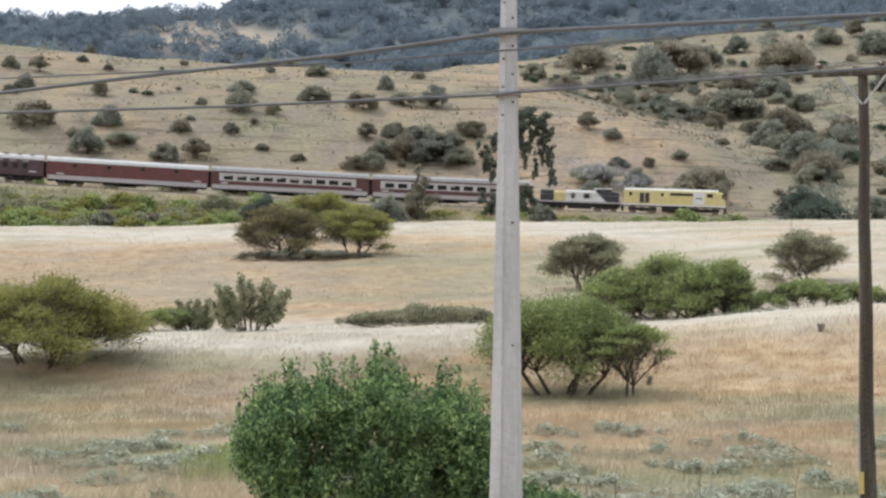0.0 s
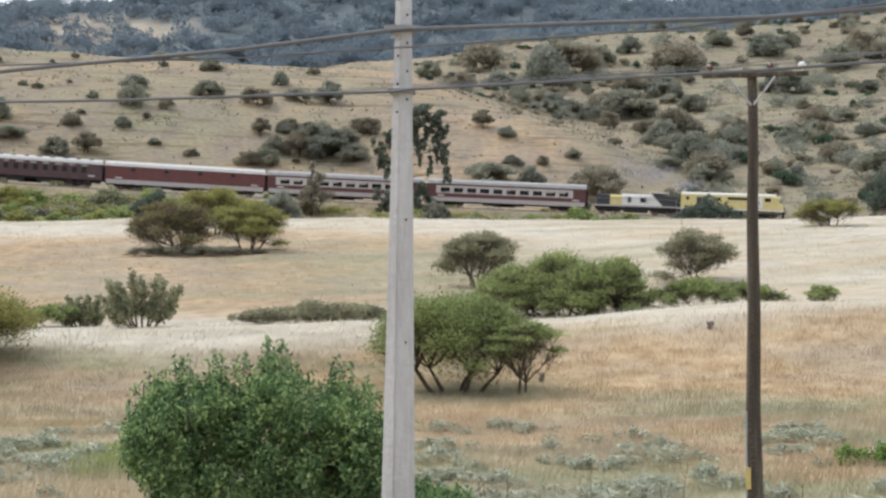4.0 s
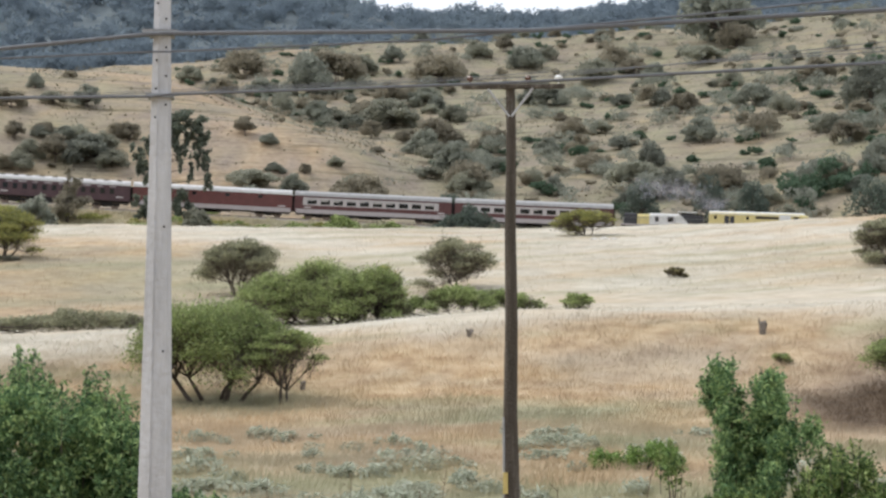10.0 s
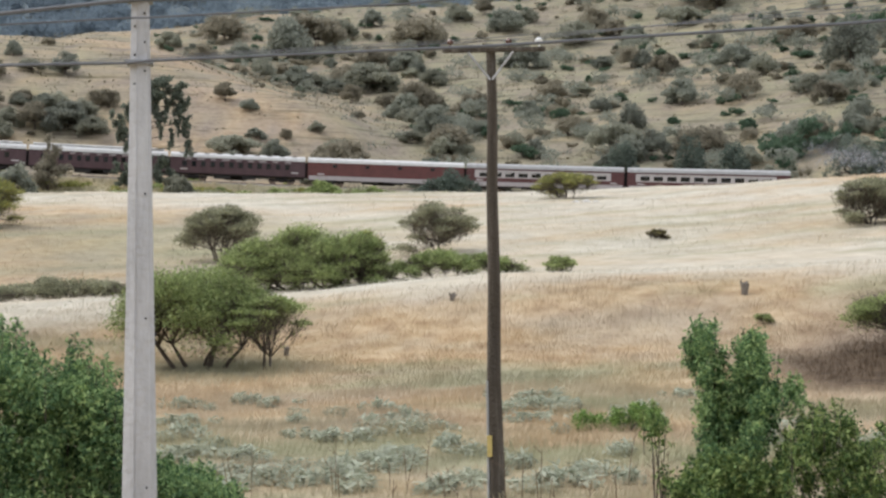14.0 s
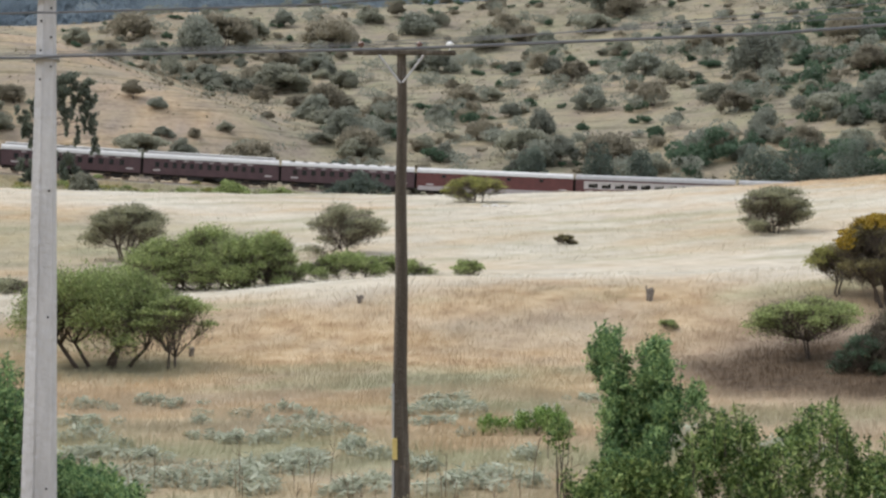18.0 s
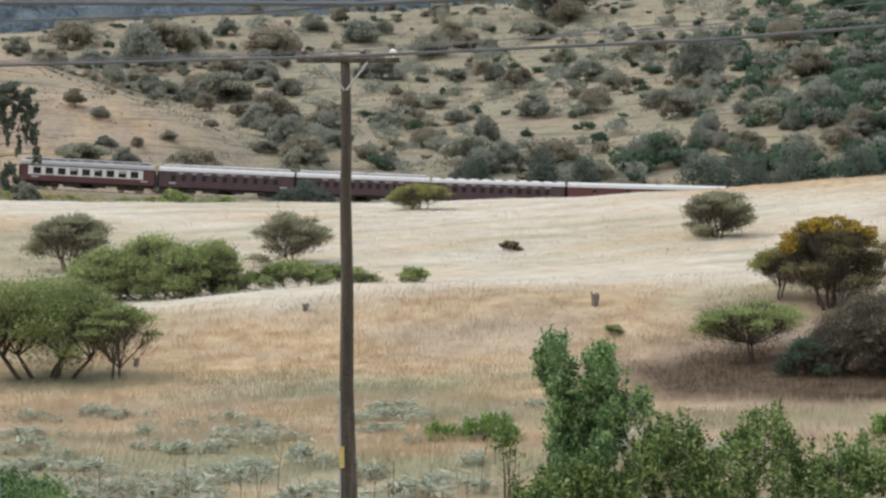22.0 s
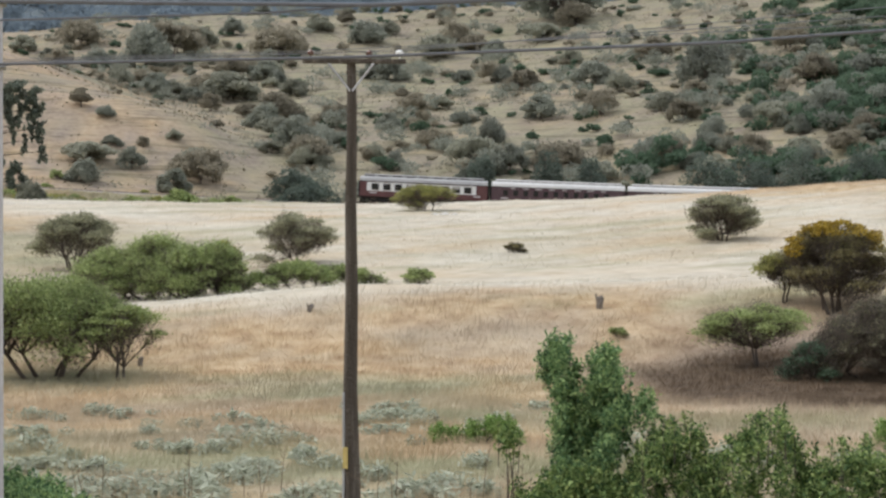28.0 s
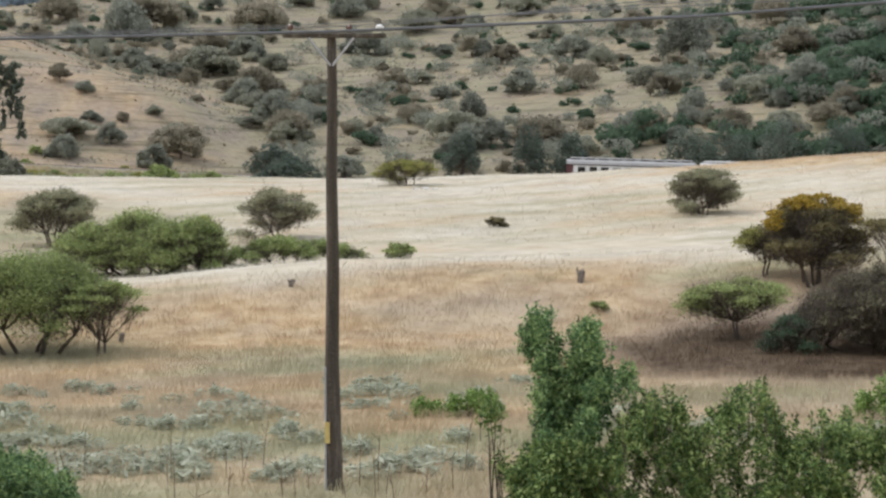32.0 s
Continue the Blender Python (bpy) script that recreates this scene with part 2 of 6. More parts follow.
# ---- the ground ----
AZ = [-24, -16, -10, -4, 2, 8, 12, 16, 22, 28, 34, 42]
CREST = [-0.6, -0.5, -0.16, 0.1, 0.25, 0.38, 0.75, 0.95, 1.0, 1.15, 1.3, 1.5]
FIELD_TOP = [3.5, 3.64, 3.75, 3.92, 3.97, 3.94, 3.92, 3.87, 3.98, 4.2, 4.55, 4.8]
SPUR = [8.2, 8.1, 8.0, 7.9, 7.8, 7.3, 5.9, 5.6, 5.6, 5.9, 6.4, 6.6]
RIDGE_A = [10.1, 10.0, 9.78, 9.52, 9.3, 7.3, 7.0, 7.2, 7.6, 8.0, 8.4, 8.6]
VALLEY = [9.0, 9.0, 8.8, 8.6, 8.6, 8.6, 8.7, 8.8, 9.2, 9.7, 10.2, 10.5]
RIDGE_B = [9.0, 9.0, 9.0, 9.2, 9.7, 10.45, 10.7, 10.75, 11.05, 11.35, 11.8, 12.0]
BEHIND = [8.4, 8.4, 8.6, 8.8, 9.2, 9.8, 10.0, 10.2, 10.4, 10.8, 11.3, 11.5]
SKYLINE = [10.2, 10.40, 10.85, 11.8, 12.3, 11.75, 11.15, 11.12, 11.5, 12.1, 12.6, 12.8]
TRACK_R = 215.0


def rail_el(az):
    return 4.59 - 0.0425 * az - 0.0001 * az * az


def rail_z(az):
    return EYE + TRACK_R * np.tan(np.radians(rail_el(az)))


def glide(x, xs, ys):
    """A monotone smooth curve through (xs, ys), at x; ys may have further columns."""
    xs, ys, x = np.asarray(xs, float), np.asarray(ys, float), np.asarray(x, float)
    ys = ys.reshape(len(xs), -1)
    h, d = np.diff(xs)[:, None], np.diff(ys, axis=0) / np.diff(xs)[:, None]
    m = np.zeros_like(ys)
    m[0], m[-1] = d[0], d[-1]
    same = d[1:] * d[:-1] > 0
    with np.errstate(divide="ignore", invalid="ignore"):
        m[1:-1] = np.where(same, 2 * d[1:] * d[:-1] / (d[1:] + d[:-1]), 0)
    k = np.clip(np.searchsorted(xs, x) - 1, 0, len(xs) - 2)
    t = ((np.clip(x, xs[0], xs[-1]) - xs[k]) / h[k, 0])[:, None]
    return ys[k] * (1 + 2 * t) * (1 - t) ** 2 + m[k] * h[k] * t * (1 - t) ** 2 + ys[k + 1] * t * t * (3 - 2 * t) + m[k + 1] * h[k] * t * t * (t - 1)


GA = np.concatenate([np.arange(-180, -28, 6.0), np.arange(-27, 46.01, 0.4), np.arange(50, 181, 6.0)])
GR = np.concatenate([np.linspace(0.3, 29, 30), np.arange(30, 100, 1.0), np.arange(100, 200, 2.0), np.arange(200, 240, 1.0), np.arange(240, 560, 4.0),
                     np.arange(560, 1300, 15.0), np.array([1300, 1400, 1550, 1750, 2000, 2400, 3000, 3800, 4600])])


def lay_of_the_land():
    a = np.clip(GA, AZ[0], AZ[-1])
    up = lambda r, table: EYE + r * np.tan(np.radians(glide(a, AZ, table)[:, 0]))
    crest, top, rail = up(80, CREST), up(175, FIELD_TOP), rail_z(a)
    flat = np.ones_like(a)
    knots = [(0, 1.5 * flat), (5, 1.1 * flat), (11, -0.3 * flat), (16, -0.6 * flat), (28, -0.62 * flat), (36, -0.42 * flat), (50, -0.05 * flat + 0.03 * (crest - 3)),
             (62, 0.72 + 0.35 * (crest - 3.4)), (72, 0.72 + 0.78 * (crest - 0.72)), (80, crest), (86, crest + 0.12), (96, crest + 1.05), (130, 0.47 * crest + 0.53 * top - 0.1), (160, top - 1.4), (175, top), (184, np.minimum(top, rail - 1.0) * 0.5 + 0.5 * top - 0.3),
             (205, rail - 1.3), (210.5, rail - 0.62), (220, rail - 0.62), (226, rail + 0.4), (240, 0.75 * (rail + 2.5) + 0.25 * up(270, SPUR) - 1.5), (270, up(270, SPUR)),
             (330, up(330, RIDGE_A)), (410, up(410, VALLEY)), (520, up(520, RIDGE_B)), (640, up(640, BEHIND)), (1000, up(1000, SKYLINE)), (1400, up(1400, SKYLINE) * 0.8), (2400, 150 * flat), (4600, 60 * flat)]
    z = glide(GR, [k[0] for k in knots], np.stack([k[1] for k in knots]))
    for j, r in enumerate(GR):
        rough = np.interp(r, [0, 20, 60, 120, 200, 207, 223, 240, 300, 600, 1000], [0, 0.05, 0.10, 0.16, 0.3, 0.0, 0.0, 0.4, 1.0, 1.7, 5.0])
        wide = np.interp(r, [0, 60, 200, 300, 1000], [4, 6, 10, 22, 60])
        for i, az in enumerate(GA):
            p = polar(az, r) / wide
            z[j, i] += rough * (noise.noise(p) + 0.45 * noise.noise(p * 3.1))
    return z


GZ = lay_of_the_land()


def ground(x, y):
    """The ground's height at places, by the sheet's own mesh."""
    x, y = np.asarray(x, float), np.asarray(y, float)
    a, r = np.degrees(np.arctan2(x, y)), np.hypot(x, y)
    i = np.clip(np.searchsorted(GA, a) - 1, 0, len(GA) - 2)
    j = np.clip(np.searchsorted(GR, r) - 1, 0, len(GR) - 2)
    s, t = (a - GA[i]) / (GA[i + 1] - GA[i]), np.clip((r - GR[j]) / (GR[j + 1] - GR[j]), 0, 1)
    return (GZ[j, i] * (1 - s) + GZ[j, i + 1] * s) * (1 - t) + (GZ[j + 1, i] * (1 - s) + GZ[j + 1, i + 1] * s) * t


def spot(az, r, sink=0.05):
    p = polar(az, r)
    p.z = float(ground(p.x, p.y)) - sink
    return p


def slope_spot(az, el, r0, r1):
    """The first place of the ground beyond r0 that is seen under that angle from the eye."""
    r = np.arange(r0, r1, 0.5)
    x, y = r * math.sin(radians(az)), r * math.cos(radians(az))
    e = np.degrees(np.arctan2(ground(x, y) - EYE, r))
    k = np.nonzero(e >= el)[0]
    return spot(az, r[k[0]] if len(k) else r1)


def fbm(x, y, size, seed=0.0):
    """Smooth patches, about -1 to 1, over places."""
    total = np.zeros_like(x)
    for k in range(4):
        f, ph = 2 ** k / size, seed * 1.7 + k * 2.3
        total += 0.55 ** k * np.sin(x * f * 2.1 + 1.9 * np.sin(y * f * 1.3 + ph) + ph) * np.cos(y * f * 2.4 + 1.7 * np.sin(x * f * 1.1 - ph) + 2 * ph)
    return total


def growth(x, y):
    """How much pale seeded grass, green plants, bare earth and dark brown leaf cover there is at places; the hollow's
    shade is painted with the last two.
    """
    a, r = np.degrees(np.arctan2(x, y)), np.hypot(x, y)
    n1, n2, n3 = fbm(x, y, 14, 1), fbm(x, y, 5, 2), fbm(x, y, 30, 3)
    west, east = np.clip((8 - a) / 10, 0, 1), np.clip((a - 4) / 12, 0, 1)
    rw = r + 1.6 * n1
    pale = west * np.interp(rw, [0, 40, 61, 67.2, 69.4, 84, 90, 95, 140, 152, 180, 184, 225, 330], [0.2, 0.2, 0.0, 0.1, 1.0, 1.0, 0.7, 0.10, 0.12, 0.95, 1.0, 0.1, 0.1, 0.1])
    pale += (1 - west) * np.interp(rw, [0, 45, 60, 68, 76, 84, 90, 100, 181, 186, 225, 330], [0.15, 0.2, 0.1, 0.2, 0.65, 0.95, 0.72, 0.72, 0.9, 0.2, 0.1, 0.1])
    pale -= 1.0 * np.clip((a - 25.5) / 4, 0, 1) * np.clip((r - 146 - 4 * n2) / 12, 0, 1) * (r < 184)
    pale += 0.16 * n1 + 0.12 * n2
    pale -= 0.35 * np.clip(fbm(x * 0.5, y * 1.4, 9, 11) - 0.1, 0, 1) * (r > 95)
    green = np.interp(r, [0, 20, 32, 60, 90, 100, 125, 142, 176, 186, 204, 212, 224, 235, 330, 420, 600], [0.5, 0.5, 0.28, 0.12, 0.08, 0.3, 0.3, 0.03, 0.0, 0.85, 0.9, 0.4, 0.45, 0.5, 0.5, 0.65, 0.6])
    green += 0.26 * n3 + 0.15 * n2 - 0.06
    green = np.where((r > 92) & (r < 180), green * (0.35 + 0.65 * np.clip((138 - r) / 12, 0, 1) * (1 - east)), green)
    green += np.where(r < 78, 0.30, 0) * np.clip(fbm(x, y, 6.0, 13) - 0.2, 0, 1)
    green += 0.5 * np.clip(1 - np.hypot((a + 8.1) / 3, (r - 40) / 6), 0, 1)
    bare = np.interp(r, [0, 60, 200, 208, 211, 219, 224, 240, 330], [0.10, 0.04, 0.0, 0.2, 0.6, 0.6, 0.56, 0.52, 0.50]) + np.where(r > 225, 0.24, 0.14) * n2 + np.where(r > 225, 0.10, 0) * fbm(x, y, 1.6, 6)
    bare += np.where(r < 75, 0.35, 0) * np.clip(fbm(x, y, 2.2, 9) - 0.15, 0, 1)
    green += 0.55 * np.clip((a - 4) / 8, 0, 1) * (r > 228) + np.where(r > 228, 0.35, 0) * np.clip(fbm(x, y, 22, 31), -0.6, 1)
    near = np.clip((80 - r) / 6, 0, 1)
    bare += 0.22 * near * np.clip(fbm(x * 0.5, y * 1.3, 7, 81) - 0.1, 0, 1)
    green += 0.95 * near * np.clip(fbm(x * 0.6, y * 1.2, 9, 41), 0, 1)
    green += 0.8 * np.clip(1.25 - np.hypot((a - 18.5) / 6.0, (r - 51) / 8), 0, 1)
    green += 0.55 * np.clip(fbm(x * 0.35, y * 1.5, 8, 21) - 0.25, 0, 1) * (r > 92) * (r < 176)
    bare += 0.26 * west * np.clip((r - 86) / 6, 0, 1) * np.clip((150 - r) / 14, 0, 1)
    bare = np.where(r < 80, 0.5 * bare, bare)
    # shade under the hollow's thorn trees, put into the ground colour
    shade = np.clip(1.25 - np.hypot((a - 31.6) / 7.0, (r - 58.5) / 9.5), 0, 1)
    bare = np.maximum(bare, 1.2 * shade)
    litter_shade = np.clip(3.2 * np.clip(1 - np.hypot((a - 31.6) / 7.6, (r - 57.0) / 8.5), 0, 1) + 0.25 * n2, 0, 1) * (shade > 0)
    litter_shade = np.maximum(litter_shade, 0.20 * near * np.clip(fbm(x * 0.6, y * 1.4, 6, 51), 0, 1))
    litter_shade = np.maximum(litter_shade, 0.34 * west * np.clip(1.5 - np.abs(rw - 64.5) / 4.0, 0, 1) * np.clip(0.7 + 0.5 * n2, 0, 1))
    bare += 0.12 * np.clip((a - 27) / 4, 0, 1) * np.clip((r - 158) / 8, 0, 1) * (r < 182)
    green -= 0.5 * np.clip(1.5 - np.abs(a - 5.5) / 4, 0, 1) * (r > 226) * (r < 335)
    green += 0.35 * np.clip(1.4 - np.hypot((a - 0.5) / 4.5, (r - 118) / 18), 0, 1)
    pale = np.where(r > 545, 0.75, pale)
    green = np.where(r > 545, 0.1, green)
    green += 0.32 * np.clip((2.5 - a) / 3, 0, 1) * (r > 226) * (r < 340)
    green = np.where(r < 95, green * (1 - 0.85 * np.clip(pale, 0, 1)), green)
    for az0, r0 in ((5.0, 60), (-14.5, 63)):
        green = np.maximum(green, 0.9 * np.clip(1.3 - np.hypot((a - az0) / 4.0, (r - r0) / 4), 0, 1))
    return np.clip(pale, 0, 1), np.clip(green, 0, 1), np.clip(bare, 0, 1), litter_shade


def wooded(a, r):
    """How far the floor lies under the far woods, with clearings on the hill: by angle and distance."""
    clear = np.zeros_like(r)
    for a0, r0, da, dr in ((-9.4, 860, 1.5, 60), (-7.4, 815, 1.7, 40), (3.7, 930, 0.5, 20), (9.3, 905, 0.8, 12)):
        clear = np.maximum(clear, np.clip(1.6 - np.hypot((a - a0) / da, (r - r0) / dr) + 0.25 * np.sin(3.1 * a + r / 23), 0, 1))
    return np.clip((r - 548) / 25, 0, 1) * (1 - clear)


def set_growth(mesh, x, y):
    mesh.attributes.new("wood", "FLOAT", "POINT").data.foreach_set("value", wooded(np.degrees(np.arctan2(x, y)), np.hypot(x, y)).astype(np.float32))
    mesh.attributes.new("hill", "FLOAT", "POINT").data.foreach_set("value", (0.15 + 0.85 * np.clip((np.hypot(x, y) - 215) / 15, 0, 1)).astype(np.float32))
    for name, values in zip(("pale", "green", "bare", "litter_shade"), growth(x, y)):
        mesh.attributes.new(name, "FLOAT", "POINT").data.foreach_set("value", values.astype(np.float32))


def build_ground():
    ra, rr = np.radians(GA), GR
    X, Y = rr[:, None] * np.sin(ra)[None], rr[:, None] * np.cos(ra)[None]
    verts = np.stack([X, Y, GZ], 2).reshape(-1, 3)
    nA = len(GA)
    j, i = np.meshgrid(np.arange(len(GR) - 1), np.arange(nA), indexing="ij")
    k, m = j * nA + i, j * nA + (i + 1) % nA
    faces = np.stack([k, k + nA, m + nA, m], 2).reshape(-1, 4)
    mesh = bpy.data.meshes.new("ground")
    mesh.from_pydata(verts.tolist(), [], faces.tolist() + [list(range(nA))])
    mesh.polygons.foreach_set("use_smooth", [True] * len(mesh.polygons))
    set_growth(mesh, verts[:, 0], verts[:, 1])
    mesh.materials.append(GRASS)
    mesh.update()
    return tagged(new("ground", mesh), "dry grassy hills with pale straw fields and bare slopes", "ground", kind="structure")


build_ground()


# ---- plants ----
def leaves(name, blobs, n, size, seed, flat=0.0, long=1.6, inner=0.45, droop=0.0, tail=0.16, corners=4):
    """Many small leaf sprays round ellipsoids (x, y, z, rx, ry, rz)."""
    g = np.random.default_rng(seed)
    b = np.array(blobs, float)
    w = (b[:, 3] * b[:, 4] * b[:, 5]) ** 0.67
    k = g.choice(len(b), n, p=w / w.sum())
    d = g.normal(size=(n, 3))
    d /= np.linalg.norm(d, axis=1)[:, None]
    rad = inner + (1.0 - inner) * g.random(n) ** 0.7 + tail * np.abs(g.normal(size=n))
    c = b[k, :3] + d * rad[:, None] * b[k, 3:]
    u = g.normal(size=(n, 3))
    u[:, 2] = u[:, 2] * (1 - flat) - droop
    u /= np.linalg.norm(u, axis=1)[:, None]
    v = np.cross(u, g.normal(size=(n, 3)))
    v /= np.linalg.norm(v, axis=1)[:, None]
    s = size * (0.55 + 0.9 * g.random((n, 1)))
    u, v = u * s * long / 2, v * s / 2
    if corners == 3:
        return mesh_of(name, np.stack([c + v - 0.6 * u, c + u, c - v - 0.6 * u], 1).reshape(-1, 3), 3)
    return mesh_of(name, np.stack([c - u, c + v - 0.15 * u, c + u, c - v - 0.15 * u], 1).reshape(-1, 3), 4)


def limbs(bm, base, tips, radius, g, sides=6, bend=0.25):
    for tip in tips:
        base, tip = Vector(base), Vector(tip)
        pts, rad = [], []
        for k in range(5):
            f = k / 4
            p = base.lerp(tip, f)
            if 0 < k < 4:
                p += Vector((g.normal(), g.normal(), 0.3 * g.normal())) * bend * (tip - base).length * 0.12
            pts.append(p)
            rad.append(radius * (1 - 0.75 * f))
        tube(bm, pts, rad, sides)
        yield pts


def tree_parts(width, height, seed, leaf=0.13, n=7000, trunks=3, mat=LEAF_ESPINO, deep=1.0, low=0.42, flat=0.3, lumps=18, sides=6, inner=0.45, fat=1.0, tail=0.16):
    """The trunk and the crown of a spreading thorn tree."""
    g = np.random.default_rng(seed)
    blobs = []
    for i in range(lumps):
        a, q = 2 * math.pi * (i * 0.618 + 0.2 * g.random()), math.sqrt((i + 0.5) / lumps)
        x, y = 0.42 * width * q * math.cos(a), 0.42 * width * q * math.sin(a) * deep
        dome = height * (low + (1 - low) * (1 - 0.72 * q * q)) * (0.70 + 0.34 * g.random())
        rz = (0.06 + 0.09 * g.random()) * height
        blobs.append((x + 0.03 * width * g.normal(), y, dome - rz, fat * width * (0.06 + 0.07 * g.random()), fat * width * (0.06 + 0.07 * g.random()), fat * rz))
    bm = bmesh.new()
    roots = [((0.16 * width * (k - (trunks - 1) / 2) / max(trunks, 1)) + 0.05 * g.normal(), 0.15 * g.normal(), -0.15) for k in range(trunks)]
    for k, root in enumerate(roots):
        mine = [b for i, b in enumerate(blobs) if i % trunks == k]
        fork = Vector(root).lerp(Vector(np.mean([b[:3] for b in mine], axis=0)), 0.45)
        fork.z = height * (0.22 + 0.12 * g.random())
        pts = list(limbs(bm, root, [fork], 0.026 * height + 0.03, g, sides))[0]
        for tip in limbs(bm, fork, [b[:3] for b in mine], 0.016 * height + 0.01, g, sides - 1):
            if n > 3000:
                for _ in range(2):
                    q = tip[3] + Vector((g.normal(), g.normal(), abs(g.normal()))) * 0.10 * width * 0.6
                    list(limbs(bm, tip[2], [q], 0.012 * height * 0.6, g, 4))
    trunk = bpy.data.meshes.new("trunk")
    bm.to_mesh(trunk)
    bm.free()
    trunk.materials.append(BARK)
    crown = leaves("crown", blobs, n, leaf, seed + 50, flat=flat, inner=inner, tail=tail)
    crown.materials.append(mat)
    return trunk, crown


def thorn(width, height, seed, boles=4, mat=LEAF_ESPINO, n=16000, leaf=0.11, low=0.5, stand=0.25, fork=0.28, pads=16, deep=0.85, pad=0.12, thick=0.42, twigs=5000, along=0.16, edge=2.2, under=0.2):
    """A thorn tree: forked boles, limbs that fan out, flat pads of leaves over a tangle of grey twigs.
    low: height of the crown's rim, stand: how wide the boles stand, along: share of the leaves that follow the limbs, under: share of the pads below the others."""
    g = np.random.default_rng(seed)
    roots, forks = [], []
    for k in range(boles):
        x = stand * width * ((k + 0.5) / boles - 0.5) + 0.03 * width * g.normal()
        roots.append(Vector((x * 0.7, 0.06 * width * g.normal(), -0.15)))
        forks.append(Vector((x * 1.35 + 0.03 * width * g.normal(), 0.08 * width * g.normal(), height * fork * g.uniform(0.75, 1.25))))
    blobs, curves, owner = [], [], []
    for i in range(pads):
        a, q = 2 * math.pi * i * 0.618034 + 0.3 * g.normal(), math.sqrt((i + 0.5) / pads) * g.uniform(0.85, 1.08)
        rx = pad * width * g.uniform(0.7, 1.3)
        x, y = (0.5 * width - 0.6 * rx) * q * math.cos(a), (0.5 * width - 0.6 * rx) * q * math.sin(a) * deep
        rz = min(thick * rx, 0.3 * height)
        z = height * (low + (1 - low) * math.sqrt(max(1 - min(q, 1) ** edge, 0))) * g.uniform(0.86, 1.02) - 0.7 * rz
        if g.random() < under:
            z *= g.uniform(0.6, 0.85) if height > 1.2 else g.uniform(0.1, 0.8)
        z = max(z, 0.9 * rz)
        blobs.append((x, y, z, rx, rx, rz))
        own = min(range(boles), key=lambda k: (forks[k] - Vector((x, y, z))).length + 0.12 * width * g.random() + 0.07 * width * owner.count(k) / 5)
        tip = Vector((x, y, z + 0.2 * rz))
        mid = forks[own].lerp(tip, 0.5) + Vector((0.03 * width * g.normal(), 0.03 * width * g.normal(), -0.07 * height * q + 0.02 * height * g.normal()))
        curves.append((forks[own], mid, tip, 0.0))
        owner.append(own)
        for _ in range(4):
            b = g.uniform(0, 2 * math.pi)
            start = forks[own] * 0.16 + mid * 0.48 + tip * 0.36
            end = Vector((x + 0.85 * rx * math.cos(b), y + 0.85 * rx * math.sin(b), z + rz * g.uniform(0.0, 0.7)))
            curves.append((start, start.lerp(end, 0.5) - Vector((0, 0, 0.03 * height)), end, 1.0))
            owner.append(own)
    trunks = []
    for k in range(boles):
        bm = bmesh.new()
        tube(bm, [roots[k], roots[k].lerp(forks[k], 0.5) + Vector((0.04 * g.normal(), 0.04 * g.normal(), 0)), forks[k]], [0.019 * height + 0.02, 0.015 * height + 0.015, 0.012 * height + 0.01], 7)
        for (a, m, t, fine), own in zip(curves, owner):
            if own == k:
                r0 = (0.010 * height + 0.006) * (0.45 if fine else 1.0)
                tube(bm, [a, a * 0.25 + m * 0.5 + t * 0.25, t], [r0, 0.65 * r0, 0.25 * r0], 4 if fine else 5)
        mesh = bpy.data.meshes.new("trunk")
        bm.to_mesh(mesh)
        bm.free()
        mesh.materials.append(BARK)
        trunks.append(mesh)
    B = np.array(blobs)

    def sprays(name, c, aim, length, breadth, loose, mat):
        m = len(c)
        u = aim + loose * g.normal(size=(m, 3))
        u /= np.linalg.norm(u, axis=1)[:, None]
        v = np.cross(u, g.normal(size=(m, 3)))
        v /= np.linalg.norm(v, axis=1)[:, None]
        f = 0.55 + 0.9 * g.random((m, 1))
        u, v = u * f * length / 2, v * f * breadth / 2
        mesh = mesh_of(name, np.stack([c - u, c + v, c + u, c - v], 1).reshape(-1, 3), 4)
        mesh.materials.append(mat)
        return mesh

    C = [np.array([c[j] for c in curves]) for j in range(3)]

    def on_limbs(m, f0, f1, ball):
        k, f = g.integers(0, len(curves), m), (f0 + (f1 - f0) * g.random(m))[:, None]
        d = C[2][k] - C[0][k]
        return C[0][k] * (1 - f) ** 2 + 2 * C[1][k] * f * (1 - f) + C[2][k] * f * f + ball * g.normal(size=(m, 3)), d / (np.linalg.norm(d, axis=1)[:, None] + 1e-6)

    free = int(n * (1 - along))
    k = g.choice(pads, free, p=(B[:, 3] ** 2) / (B[:, 3] ** 2).sum())
    d = g.normal(size=(free, 3))
    d /= np.linalg.norm(d, axis=1)[:, None]
    d[:, 2] = np.where(g.random(free) < 0.72, np.abs(d[:, 2]), d[:, 2])
    c = B[k, :3] + d * (g.random(free) ** 0.5 + 0.26 * np.abs(g.normal(size=free)))[:, None] * B[k, 3:]
    aim = d * np.array([1.0, 1.0, 0.25])
    if along:
        c2, aim2 = on_limbs(n - free, 0.3, 1.05, 0.024 * min(width, 2.2 * height))
        c, aim = np.concatenate([c, c2]), np.concatenate([aim, aim2])
    crown = sprays("crown", c, aim, 1.45 * leaf, 0.44 * leaf, 0.7, mat)
    ct, at = on_limbs(int(1.4 * twigs), 0.25, 1.0, 0.045 * min(width, 2.0 * height))
    return trunks, crown, sprays("undercrown", ct, at + np.array([0, 0, 0.2]), 3.0 * leaf, 0.16 * leaf, 0.45, TWIGS)


